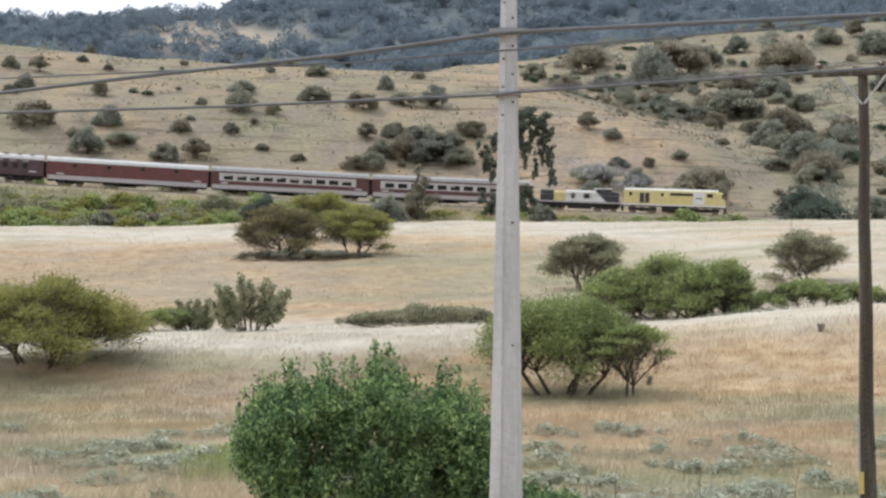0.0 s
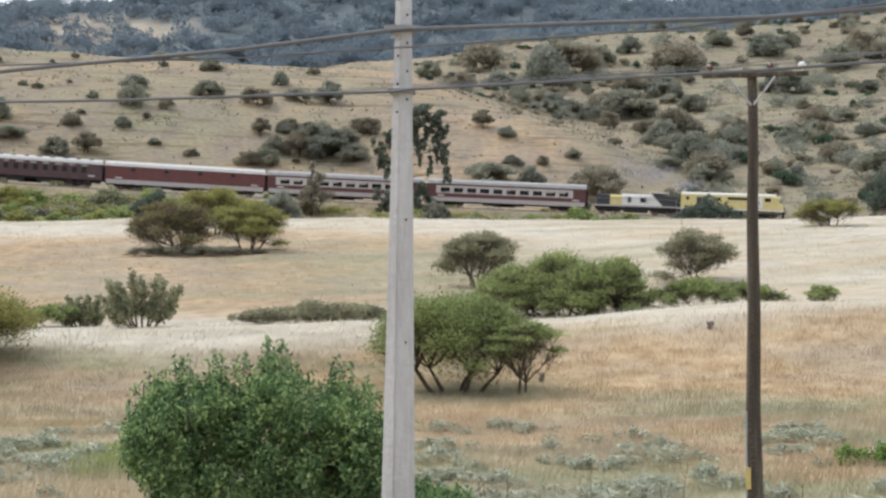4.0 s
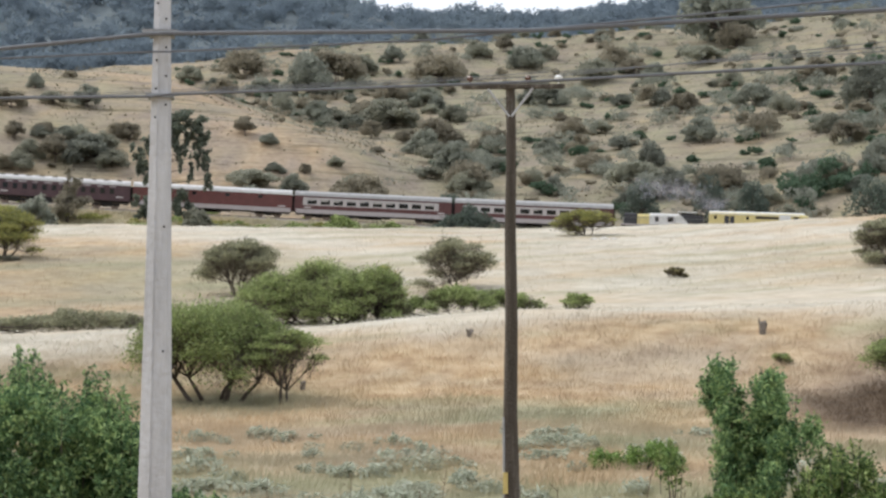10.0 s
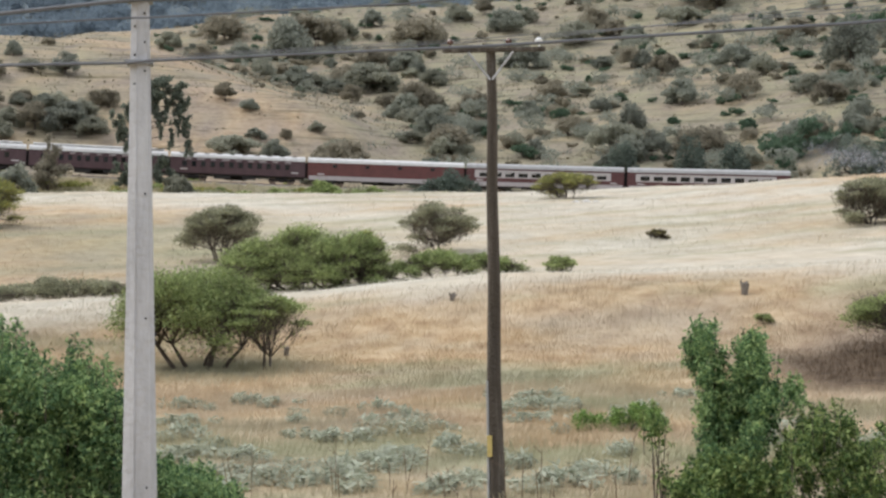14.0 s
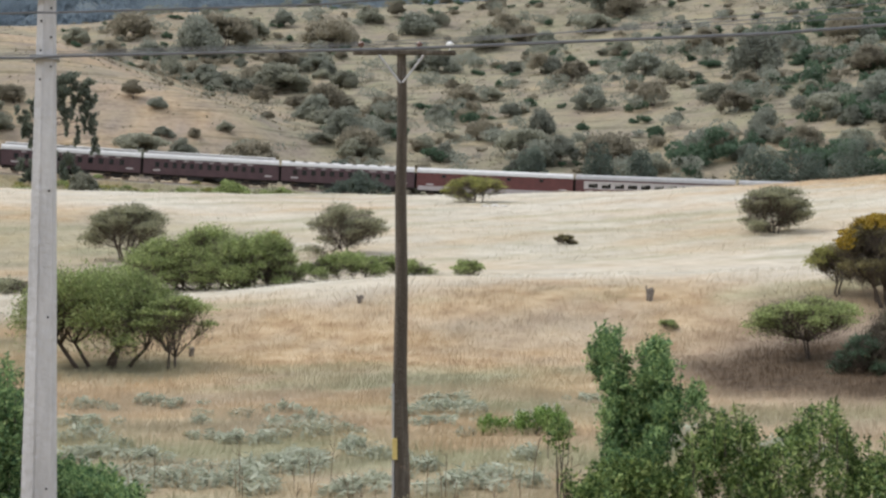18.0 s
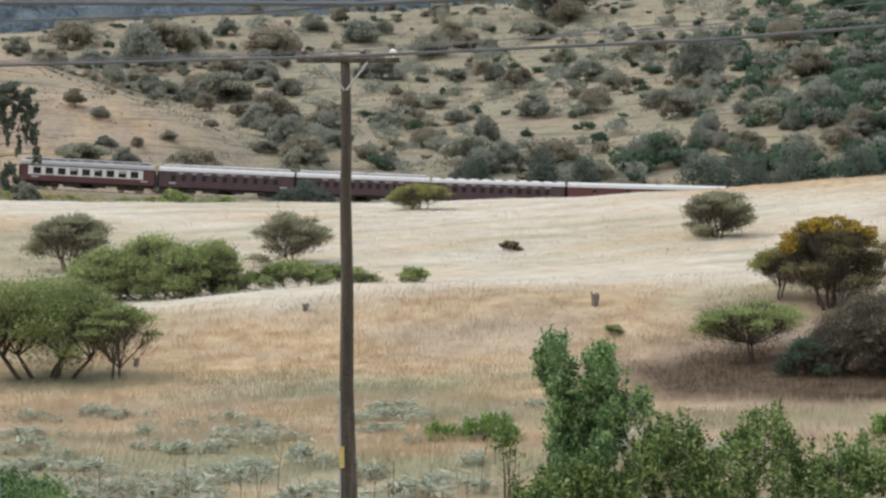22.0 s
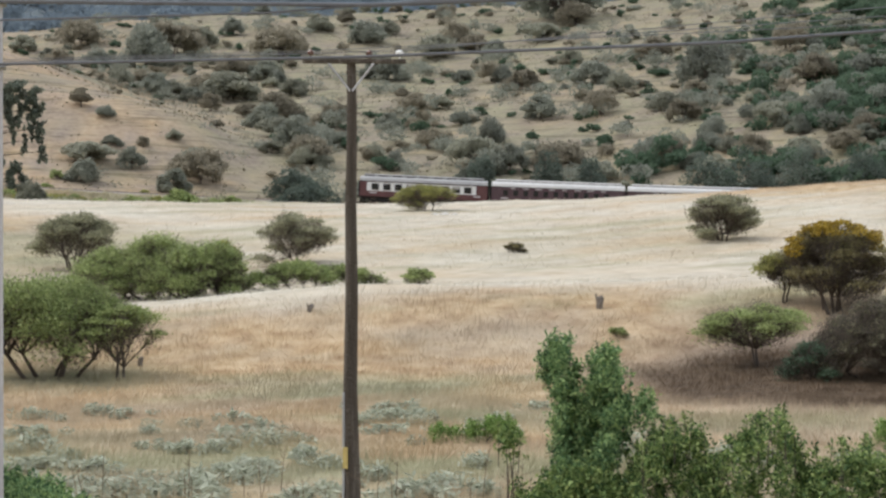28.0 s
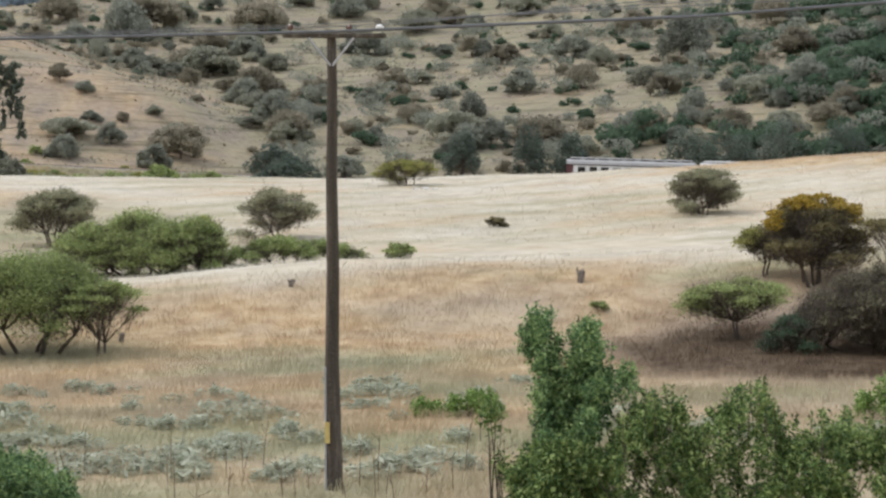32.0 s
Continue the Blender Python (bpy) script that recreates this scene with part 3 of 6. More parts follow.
def plant(name, where, meshes, label, category, group="", turn=0.0, scale=1.0, wide=1.0):
    ob = thing(name, Matrix.Translation(where) @ pose(0, 0, 0, 0, 0, turn) @ Matrix.Diagonal((scale * wide, scale * wide, scale, 1)), label, category, group)
    for nm, mesh in zip(("trunk", "crown", "undercrown"), meshes):
        for each in mesh if isinstance(mesh, list) else [mesh]:
            part(nm, each, None, ob)
    return ob


def tree(az, el, width, height, seed, label, r=(45, 120), group="", name="thorn_tree", category="tree", turn=None, **k):
    return plant(name, slope_spot(az, el, *r), thorn(width, height, seed, **k), label, category, group, -az if turn is None else turn)


def bloom(ob, width, height, seed, n, leaf=0.09):
    """Blossom over the top of a crown."""
    g = np.random.default_rng(seed)
    spots = []
    for _ in range(60):
        x, y = g.uniform(-0.42, 0.42), 0.2 * g.normal()
        spots.append((x * width, y * width, height * (0.97 - 0.9 * x * x - 0.7 * y * y + 0.04 * g.normal()), 0.09 * width, 0.11 * width, 0.035 * height))
    part("blossom", leaves("blossom", spots, n, leaf, seed, flat=0.3), BLOSSOM, ob, "orange-yellow blossom")


# trees and bushes of the meadow
tree(-14.3, -1.15, 9.4, 3.7, 11, "wide yellow-green thorn tree on the grassy slope", boles=6, mat=LEAF_YELLOW, n=46000, low=0.36, stand=0.28, pads=46, pad=0.095, thick=0.62, twigs=12000, under=0.4, edge=1.9, fork=0.16)
tree(4.25, -2.36, 6.5, 3.75, 12, "wide green umbrella thorn tree with dark forked trunks", boles=7, n=44000, leaf=0.10, low=0.44, stand=0.42, pads=52, pad=0.12, thick=0.9, twigs=14000, under=0.08, fork=0.26, edge=2.3)
tree(6.75, -2.42, 3.6, 2.9, 121, "small airy green thorn tree with a forked trunk", boles=2, n=8000, leaf=0.09, low=0.56, stand=0.06, pads=16, pad=0.14, thick=0.4, twigs=3200, fork=0.22)
def plume_tree(az, el, width, height, seed, label, r, stems=9, n=6500, leaf=0.10, mat=LEAF_OLIVE):
    """A sparse tree of bare stems that fan out from the ground, each with a plume of upright sprays."""
    g = np.random.default_rng(seed)
    ob = thing("thorn_tree", Matrix.Translation(slope_spot(az, el, *r)) @ pose(0, 0, 0, 0, 0, -az), label, "tree")
    blobs = []
    for k in range(stems):
        f = (k + 0.5) / stems * 2 - 1
        foot = Vector((0.13 * width * f + 0.03 * width * g.normal(), 0.07 * width * g.normal(), -0.15))
        tip = Vector((0.49 * width * f + 0.02 * width * g.normal(), 0.2 * width * g.normal(), height * (0.95 - 0.38 * f * f) * g.uniform(0.74, 1.02)))
        mid = foot.lerp(tip, 0.5) + Vector((0.04 * width * f, 0, -0.02 * height))
        pts = [foot, foot * 0.25 + mid * 0.5 + tip * 0.25, tip]
        part("trunk", tube(bmesh.new(), pts, [0.06, 0.042, 0.012], 6), BARK, ob)
        for q in np.linspace(0.36, 0.98, 9):
            c = foot * (1 - q) ** 2 + 2 * mid * q * (1 - q) + tip * q * q
            w = (0.10 + 0.30 * math.sin(math.pi * min(0.15 + 0.75 * q, 1))) * g.uniform(0.6, 1.1) * width / 4.9
            blobs.append((c.x + 0.08 * g.normal(), c.y + 0.1 * g.normal(), c.z, w, w, 1.1 * w))
    part("crown", leaves("crown", blobs, n, leaf, seed, inner=0.0, long=2.2, droop=-0.8), mat, ob)
    return ob


plume_tree(-7.0, 0.02, 5.0, 3.2, 13, "sparse grey-green thorn tree behind the grassy crest", (76, 100))
plume_tree(-9.0, 0.02, 3.2, 2.1, 131, "small grey-green thorn bush behind the grassy crest", (76, 100), stems=6, n=4500)
tree(-5.9, 2.70, 7.8, 4.3, 14, "dark grey-olive thorn tree in the pale field", r=(100, 175), boles=5, mat=LEAF_UMBER, n=15000, leaf=0.15, low=0.30, pads=26, pad=0.12, thick=0.55, twigs=6000, under=0.45, fork=0.14)
tree(-3.2, 2.78, 7.2, 4.1, 15, "yellow-green spreading thorn tree in the pale field", r=(100, 175), boles=4, mat=LEAF_YELLOW, n=18000, leaf=0.14, low=0.34, stand=0.14, pads=28, pad=0.12, thick=0.45, twigs=5000, under=0.25, fork=0.16)
tree(-4.4, 3.35, 8.0, 4.1, 151, "yellow-green thorn tree behind others in the pale field", r=(100, 175), boles=4, mat=LEAF_YELLOW, n=14000, leaf=0.16, low=0.5, pads=20, pad=0.12, thick=0.5, twigs=4000)
tree(5.15, 1.47, 5.9, 3.8, 16, "grey-green thorn tree standing in the dry meadow", r=(90, 140), boles=5, mat=LEAF_OLIVE, n=19000, leaf=0.12, low=0.40, stand=0.2, pads=28, pad=0.11, thick=0.5, twigs=6500, under=0.25, fork=0.2)
tree(13.1, 1.70, 5.9, 3.6, 17, "airy grey-green thorn tree among low bushes", r=(90, 140), boles=3, mat=LEAF_OLIVE, n=11000, leaf=0.12, low=0.22, stand=0.12, pads=24, pad=0.10, thick=0.5, twigs=5500, along=0.25, under=0.3, fork=0.2)
tree(17.64, 3.65, 6.8, 2.7, 18, "low spreading yellow-green thorn tree near the field's top", r=(120, 180), boles=4, mat=LEAF_YELLOW, n=9000, leaf=0.15, low=0.42, pads=18, pad=0.12, thick=0.4, twigs=4000, fork=0.15)
tree(28.42, 2.46, 5.4, 3.35, 19, "round olive thorn tree in the pale field", r=(100, 170), boles=4, mat=LEAF_OLIVE, n=17000, leaf=0.13, low=0.22, stand=0.12, pads=30, pad=0.12, thick=0.5, twigs=6500, under=0.4, fork=0.12)
bloom(tree(32.3, -0.15, 4.9, 3.65, 20, "large thorn tree with orange-yellow blossom and dark twigs", boles=5, mat=LEAF_UMBER, n=15000, leaf=0.10, low=0.42, r=(50, 110), stand=0.24, pads=30, pad=0.125, thick=0.5, twigs=20000, under=0.2, fork=0.24, edge=1.8), 4.1, 3.75, 201, 6000, 0.08)
tree(30.55, 0.15, 2.7, 2.15, 202, "small olive thorn tree leaning out from a larger one", boles=2, mat=LEAF_YELLOW, n=7000, leaf=0.09, low=0.62, r=(50, 110), stand=0.06, pads=14, pad=0.17, thick=0.5, twigs=5000, under=0.15, fork=0.30)
tree(35.3, -0.3, 4.8, 3.0, 203, "thorn tree with bare arching limbs and a thin crown", boles=3, mat=LEAF_UMBER, n=4500, leaf=0.09, low=0.78, r=(50, 110), stand=0.12, pads=14, pad=0.10, thick=0.35, twigs=1200, under=0.0, fork=0.16, along=0.05)
tree(29.55, -2.05, 4.3, 2.4, 24, "green umbrella thorn bush in a shady hollow", boles=2, n=12000, leaf=0.085, low=0.60, r=(45, 110), stand=0.05, pads=26, pad=0.115, thick=0.5, twigs=6000, under=0.06, fork=0.30, along=0.2)
tree(34.35, -2.4, 5.6, 3.05, 22, "dark tangled thorn bush in a shady hollow", boles=6, mat=LEAF_TANGLE, n=15000, leaf=0.11, low=0.18, r=(45, 110), stand=0.8, pads=38, pad=0.085, thick=0.85, twigs=22000, edge=1.9, under=0.5, along=0.3, fork=0.08)
tree(31.6, -2.5, 2.2, 1.35, 221, "low dark green bush at the foot of a thorn tangle", boles=4, mat=LEAF_DENSE, n=6000, leaf=0.09, low=0.25, r=(45, 110), stand=0.6, pads=18, pad=0.14, thick=0.7, twigs=4000, under=0.4, fork=0.12, name="low_bush", category="bush")


tree(-9.9, 0.0, 4.6, 1.25, 31, "low olive bush beside a yellow-green thorn tree", r=(62, 90), boles=5, n=8000, leaf=0.11, low=0.4, stand=0.8, pads=20, pad=0.09, thick=0.7, twigs=2500, name="low_bush", category="bush")
tree(-0.7, 0.0, 9.2, 1.15, 32, "long low olive bush behind the grassy crest", r=(84, 95), boles=8, mat=LEAF_OLIVE, n=19000, leaf=0.11, low=0.3, stand=0.85, pads=70, pad=0.05, thick=0.8, deep=0.3, twigs=4500, fork=0.15, under=0.75, name="low_bush", category="bush")
for az, el, w, tall, sd in ((6.5, 0.40, 5.2, 2.6, 331), (8.1, 0.45, 5.6, 3.1, 332), (9.7, 0.5, 5.0, 2.95, 333)):
    tree(az, el, w, 1.12 * tall, sd, "broad green thorn bush grown into a thicket", r=(84, 115), name="thorn_bush", category="bush", group="thicket of the meadow", n=22000, leaf=0.12, boles=6, low=0.12, stand=0.6, pads=38, pad=0.14, thick=0.65, twigs=11000, under=0.5, fork=0.10)
tree(-5.1, 2.58, 11.5, 0.8, 331, "low grey-green plants at the foot of thorn trees", r=(100, 160), boles=8, mat=LEAF_DARK, n=8000, leaf=0.13, low=0.5, stand=0.9, pads=40, pad=0.04, thick=0.7, deep=0.3, twigs=2000, fork=0.15, name="low_bush", category="bush")
tree(10.4, 0.7, 2.4, 3.0, 34, "yellow-flowered thorn shrub at the thicket's edge", r=(88, 110), boles=3, mat=LEAF_YELLOW, n=5500, leaf=0.12, low=0.4, stand=0.3, pads=14, pad=0.16, thick=0.6, twigs=2000, under=0.4, name="thorn_bush", category="bush")
tree(13.6, 0.0, 7.6, 1.5, 35, "low olive bush trailing from the thicket", r=(86, 110), boles=8, n=15000, leaf=0.11, low=0.45, stand=0.85, pads=36, pad=0.06, thick=0.8, deep=0.35, twigs=5000, fork=0.15, under=0.3, name="low_bush", category="bush")
tree(17.45, 0.9, 2.1, 0.85, 36, "small low green bush in the meadow", r=(84, 110), boles=3, n=2600, leaf=0.10, low=0.4, stand=0.6, pads=12, pad=0.12, thick=0.6, twigs=900, name="low_bush", category="bush")
tree(20.95, 2.1, 1.7, 0.7, 37, "small dark bush in the pale field", r=(90, 150), boles=3, mat=LEAF_UMBER, n=1500, leaf=0.11, low=0.4, stand=0.6, pads=9, pad=0.13, thick=0.6, twigs=900, name="low_bush", category="bush")
tree(24.7, -1.1, 0.95, 0.48, 38, "small green bush on the tan slope", r=(55, 90), boles=2, n=1100, leaf=0.07, low=0.4, stand=0.5, pads=8, pad=0.15, thick=0.6, twigs=400, name="low_bush", category="bush")
tree(35.6, -2.6, 3.4, 3.0, 39, "dark tangled thorn bush in a shady hollow", r=(52, 80), boles=4, mat=LEAF_TANGLE, n=7000, leaf=0.11, low=0.25, stand=0.5, pads=16, pad=0.15, thick=0.8, twigs=7000, under=0.5, along=0.3, name="low_bush", category="bush")

# leafy bushes close by, below the bank
def leafy(name, label, mat, lobes, n, leaf, seed, shoots=(), stems=24, category="bush"):
    """A bush of leafy lobes (az, distance, height, radius) on stems from one stock; shoots are (az, distance, foot, head) sprigs above them."""
    g = np.random.default_rng(seed)
    P = np.array([[*polar(a, r, z)] for a, r, z, _ in lobes])
    R = np.array([q[3] for q in lobes])
    root = Vector(P.mean(axis=0))
    root.z = float(ground(root.x, root.y)) - 0.05
    ob = thing(name, Matrix.Translation(root), label, category)
    k = g.choice(len(R), n, p=R ** 2 / (R ** 2).sum())
    d = g.normal(size=(n, 3))
    d /= np.linalg.norm(d, axis=1)[:, None]
    c = P[k] + d * np.array([0.85, 0.85, 1.45]) * (R[k] * (0.35 + 0.60 * g.random(n) ** 0.6 + 0.22 * np.abs(g.normal(size=n))))[:, None]
    # about half of the leaves sit along short side shoots that stick out of the lobes
    spikes = g.normal(size=(len(R), 7, 3)) + np.array([0, 0, 1.7])
    spikes /= np.linalg.norm(spikes, axis=2)[:, :, None]
    way = spikes[k, g.integers(0, 7, n)]
    c = np.where(g.random((n, 1)) < 0.55, P[k] + way * (R[k] * (0.2 + 1.7 * g.random(n)))[:, None] + 0.03 * g.normal(size=(n, 3)), c)
    face = d + np.array([0, 0, 0.55]) + 0.75 * g.normal(size=(n, 3))
    tips = []
    for a, r, foot, head in shoots:
        m = int(34 * (head - foot) / 0.3)
        f = g.random((m, 1))
        base, top = np.array(polar(a, r, foot)), np.array(polar(a + 0.12 * g.normal(), r, head))
        tips.append((base, top))
        c = np.concatenate([c, base * (1 - f) + top * f + (0.055 - 0.035 * f) * g.normal(size=(m, 3))])
        face = np.concatenate([face, g.normal(size=(m, 3)) + np.array([0, -0.3, 0.6])])
    n = len(c)
    face /= np.linalg.norm(face, axis=1)[:, None]
    u = np.cross(face, g.normal(size=(n, 3))) + np.array([0, 0, 0.45])
    u /= np.linalg.norm(u, axis=1)[:, None]
    v = np.cross(face, u)
    s = leaf * (0.6 + 0.8 * g.random((n, 1)))
    u, v, c = u * s, v * s * 0.38, c - np.array(root)
    fold = face * s * 0.18
    part("crown", mesh_of("crown", np.stack([c - u, c + v - 0.2 * u + fold, c + u, c - v - 0.2 * u + fold], 1).reshape(-1, 3), 4), mat, ob)
    for i in g.choice(len(R), min(stems, len(R)), replace=False):
        end = Vector(P[i]) - root
        foot = Vector((end.x * 0.45, end.y * 0.45, 0))
        foot.z = float(ground(root.x + foot.x, root.y + foot.y)) - root.z - 0.05
        part("stem", tube(bmesh.new(), [foot, foot.lerp(end, 0.5) + Vector((0.05 * g.normal(), 0.05 * g.normal(), 0.05)), end], [0.016, 0.012, 0.006], 5), BARK, ob)
    for base, top in tips:
        part("shoot", tube(bmesh.new(), [Vector(base) - root - Vector((0, 0, 0.2)), Vector(top) - root], [0.006, 0.003], 4), BARK, ob)
    return ob


def lobes_below(rows, dist, depth, count, size, seed, foot=0.0, taper=0.0):
    """Lobes that fill the outline of a bush, given by (az, height angle of its top); taper lifts the lobes of its first flank off the ground."""
    g = np.random.default_rng(seed)
    azs, tops = [q[0] for q in rows], [q[1] for q in rows]
    out = []
    for i in range(count):
        az, d = g.uniform(azs[0], azs[-1]), depth * g.uniform(-0.5, 0.5)
        r = dist + d
        p = polar(az, r)
        low = float(ground(p.x, p.y)) + foot
        q = size * g.uniform(0.65, 1.3)
        high = EYE + dist * math.tan(radians(np.interp(az, azs, tops))) - 0.25 * abs(d) - 0.75 * size
        low = max(low, min(low + taper * max(1 - (az - azs[0]) / 2.4, 0.0), high - 0.3))
        q = min(q, max(0.45 * (high - low), 0.06))
        f = 1.0 if i % 4 == 0 else g.random()
        out.append((az, r, low + q * 0.6 + max(high - low - 1.6 * q, 0) * f, q))
    return out


def sprigs(rows, dist, count, tall, seed):
    g = np.random.default_rng(seed)
    azs, tops = [q[0] for q in rows], [q[1] for q in rows]
    out = []
    for _ in range(count):
        az = g.uniform(azs[0], azs[-1])
        z = EYE + dist * math.tan(radians(np.interp(az, azs, tops)))
        out.append((az, dist + 0.3 * g.normal(), z - 0.25, z + tall * g.uniform(0.2, 1.0)))
    return out


def leader(points, dist, radius, seed):
    """Lobes along a leader given by (az, height angle, breadth)."""
    g = np.random.default_rng(seed)
    out = []
    for (a0, e0, w0), (a1, e1, w1) in zip(points, points[1:]):
        for k in range(9):
            f = (k + g.random()) / 9
            w = w0 + (w1 - w0) * f
            out.append((a0 + (a1 - a0) * f + 0.72 * w * g.normal(), dist + 0.25 * g.normal(), EYE + dist * math.tan(radians(e0 + (e1 - e0) * f)), radius * g.uniform(0.55, 1.1) * (0.35 + w)))
    return out


BIG_BUSH = [(-7.3, -3.5), (-6.9, -2.7), (-6.0, -1.75), (-5.1, -2.1), (-4.4, -1.5), (-3.9, -2.0), (-3.1, -1.9), (-2.4, -1.2), (-1.9, -1.4), (-1.3, -2.3), (-0.8, -2.5), (0.1, -1.75), (0.95, -2.7), (1.7, -3.1), (2.1, -4.4), (2.5, -5.3), (4.2, -5.6), (5.6, -6.4)]
leafy("leafy_bush", "dense fresh green leafy bush below the bank", LEAF_FRESH, lobes_below(BIG_BUSH, 18.0, 1.5, 640, 0.145, 41, foot=0.55, taper=1.7), 150000, 0.032, 41, sprigs(BIG_BUSH[:14], 18.0, 75, 0.36, 141), stems=40)
leafy("leafy_sapling", "upright bright green leafy sapling with two leaders", LEAF_FRESH,
      leader([(23.1, -8.0, 0.5), (22.9, -5.2, 0.55), (22.8, -3.6, 0.6), (22.65, -2.2, 0.45), (22.65, -1.15, 0.32)], 20.2, 0.17, 42)
      + leader([(23.4, -7.5, 0.5), (23.6, -5.2, 0.55), (24.2, -3.8, 0.6), (24.55, -2.6, 0.55), (24.3, -1.6, 0.25)], 20.2, 0.18, 142)
      + leader([(23.2, -6.8, 0.6), (23.5, -4.8, 0.6), (23.65, -3.3, 0.4)], 20.2, 0.18, 143)
      + leader([(23.8, -6.8, 0.5), (24.3, -5.4, 0.5), (24.7, -4.2, 0.4), (24.9, -3.4, 0.3)], 20.2, 0.17, 144),
      34000, 0.034, 42, [(22.5, 20.2, 2.55, 2.78), (22.2, 20.2, 2.35, 2.62), (23.0, 20.2, 2.4, 2.78), (24.1, 20.2, 2.3, 2.6), (24.7, 20.2, 2.2, 2.42), (25.1, 20.2, 1.9, 2.25)], stems=14, category="tree")
ROW_BUSH = [(21.6, -6.3), (22.4, -5.5), (23.4, -5.0), (24.2, -5.3), (24.9, -5.8), (25.5, -5.2), (26.0, -4.2), (27.2, -4.0), (27.8, -4.3), (28.1, -5.6), (28.6, -5.2), (29.0, -4.2), (30.5, -3.8), (30.9, -4.4), (31.3, -5.6), (31.8, -4.9), (32.3, -4.7), (33.0, -4.9), (33.8, -4.6), (34.4, -5.2), (35.4, -4.2), (36.5, -4.6)]
leafy("leafy_bush", "tangled fresh green leafy bush below the bank", LEAF_SPRING, lobes_below(ROW_BUSH, 19.8, 1.2, 380, 0.125, 43, foot=0.25), 64000, 0.035, 43, sprigs(ROW_BUSH[4:], 19.8, 70, 0.18, 143), stems=40)
leafy("leafy_shoot", "thin light green leafy shoots on dark stems", LEAF_SPRING, lobes_below([(20.3, -5.6), (20.6, -4.3), (20.9, -4.2), (21.2, -5.4)], 20.3, 0.3, 12, 0.09, 47, foot=0.35), 480, 0.04, 47, [(20.4, 20.3, 1.2, 1.6), (20.8, 20.3, 1.3, 1.7), (21.1, 20.3, 1.1, 1.5)], stems=8)
leafy("leafy_bush", "light green leafy bush in dry grass", LEAF_LIGHT, lobes_below([(17.8, -4.5), (18.2, -3.9), (18.6, -3.75), (19.0, -4.3), (19.4, -3.8), (20.2, -3.6), (20.8, -3.9), (21.3, -4.5)], 40.0, 0.8, 46, 0.16, 44), 4200, 0.055, 44, stems=12)
leafy("leafy_bush", "yellow-green leafy bush in dry grass", LEAF_LIGHT, lobes_below([(33.6, -4.2), (34.2, -3.5), (34.8, -3.1), (35.6, -2.9), (36.4, -3.1)], 40.0, 1.0, 50, 0.2, 45), 5200, 0.055, 45, stems=12)

# ---- bushes of the slopes behind the railway: angle, height angle, width in degrees ----
SLOPE_WEST = [(-15.5, 9.24, 0.9), (-14.5, 9.12, 0.9), (-13.0, 9.54, 0.5), (-12.1, 9.27, 0.4), (-15.5, 8.35, 0.6), (-12.4, 8.36, 0.7), (-11.2, 8.5, 0.4), (-14.7, 7.2, 1.6), (-12.1, 7.27, 1.0), (-11.6, 6.58, 1.0), (-12.8, 6.26, 1.2), (-9.5, 7.13, 0.7), (-10.1, 6.11, 1.4), (-9.0, 6.19, 1.2), (-7.3, 8.59, 1.0), (-7.4, 7.88, 1.4), (-7.7, 7.11, 0.8), (-6.2, 7.8, 0.6), (-4.7, 8.33, 1.1), (-2.9, 8.04, 1.1), (-2.1, 8.76, 0.7), (-1.5, 8.19, 0.9), (-0.3, 8.15, 1.0), (-0.9, 9.17, 0.4), (-4.6, 9.24, 1.0), (-2.8, 6.96, 1.0), (-1.9, 7.02, 0.9), (-0.6, 6.93, 1.0), (-0.3, 6.21, 1.9), (0.8, 7.03, 0.8), (-2.6, 5.89, 1.2), (-3.3, 5.85, 0.9)]
SLOPE_SMALL = [(-2.3, 6.3, 1.4), (-1.4, 6.2, 1.5), (-0.5, 6.3, 1.6), (0.3, 6.6, 1.1), (-1.0, 6.9, 1.1), (1.2, 7.0, 0.9), (0.6, 6.0, 1.3), (-1.8, 7.1, 0.8), (-15.0, 8.52, 0.7), (-10.7, 8.41, 0.4), (-10.2, 9.31, 0.2), (-9.6, 8.65, 0.2), (-8.8, 8.15, 0.6), (-6.9, 7.44, 0.4), (-9.2, 7.59, 0.4), (-13.3, 6.87, 0.6), (-6.3, 9.34, 0.5), (-5.4, 6.14, 0.4), (-6.6, 6.53, 0.5), (-1.5, 5.98, 0.3)]
SLOPE_BELT = [(6.6, 8.4, 1.0), (7.4, 8.1, 0.9), (8.0, 7.95, 1.1), (8.6, 7.7, 1.0), (9.3, 7.5, 1.1), (9.9, 7.2, 0.9), (10.6, 7.7, 1.3), (11.2, 7.0, 0.9), (11.8, 6.6, 1.2), (12.4, 6.3, 1.4), (13.0, 5.8, 1.6), (13.5, 5.4, 1.5), (12.1, 8.5, 1.2), (10.6, 8.3, 1.5), (14.6, 6.0, 1.1), (15.8, 5.5, 1.0), (16.4, 6.6, 1.2), (17.8, 5.9, 1.0)]
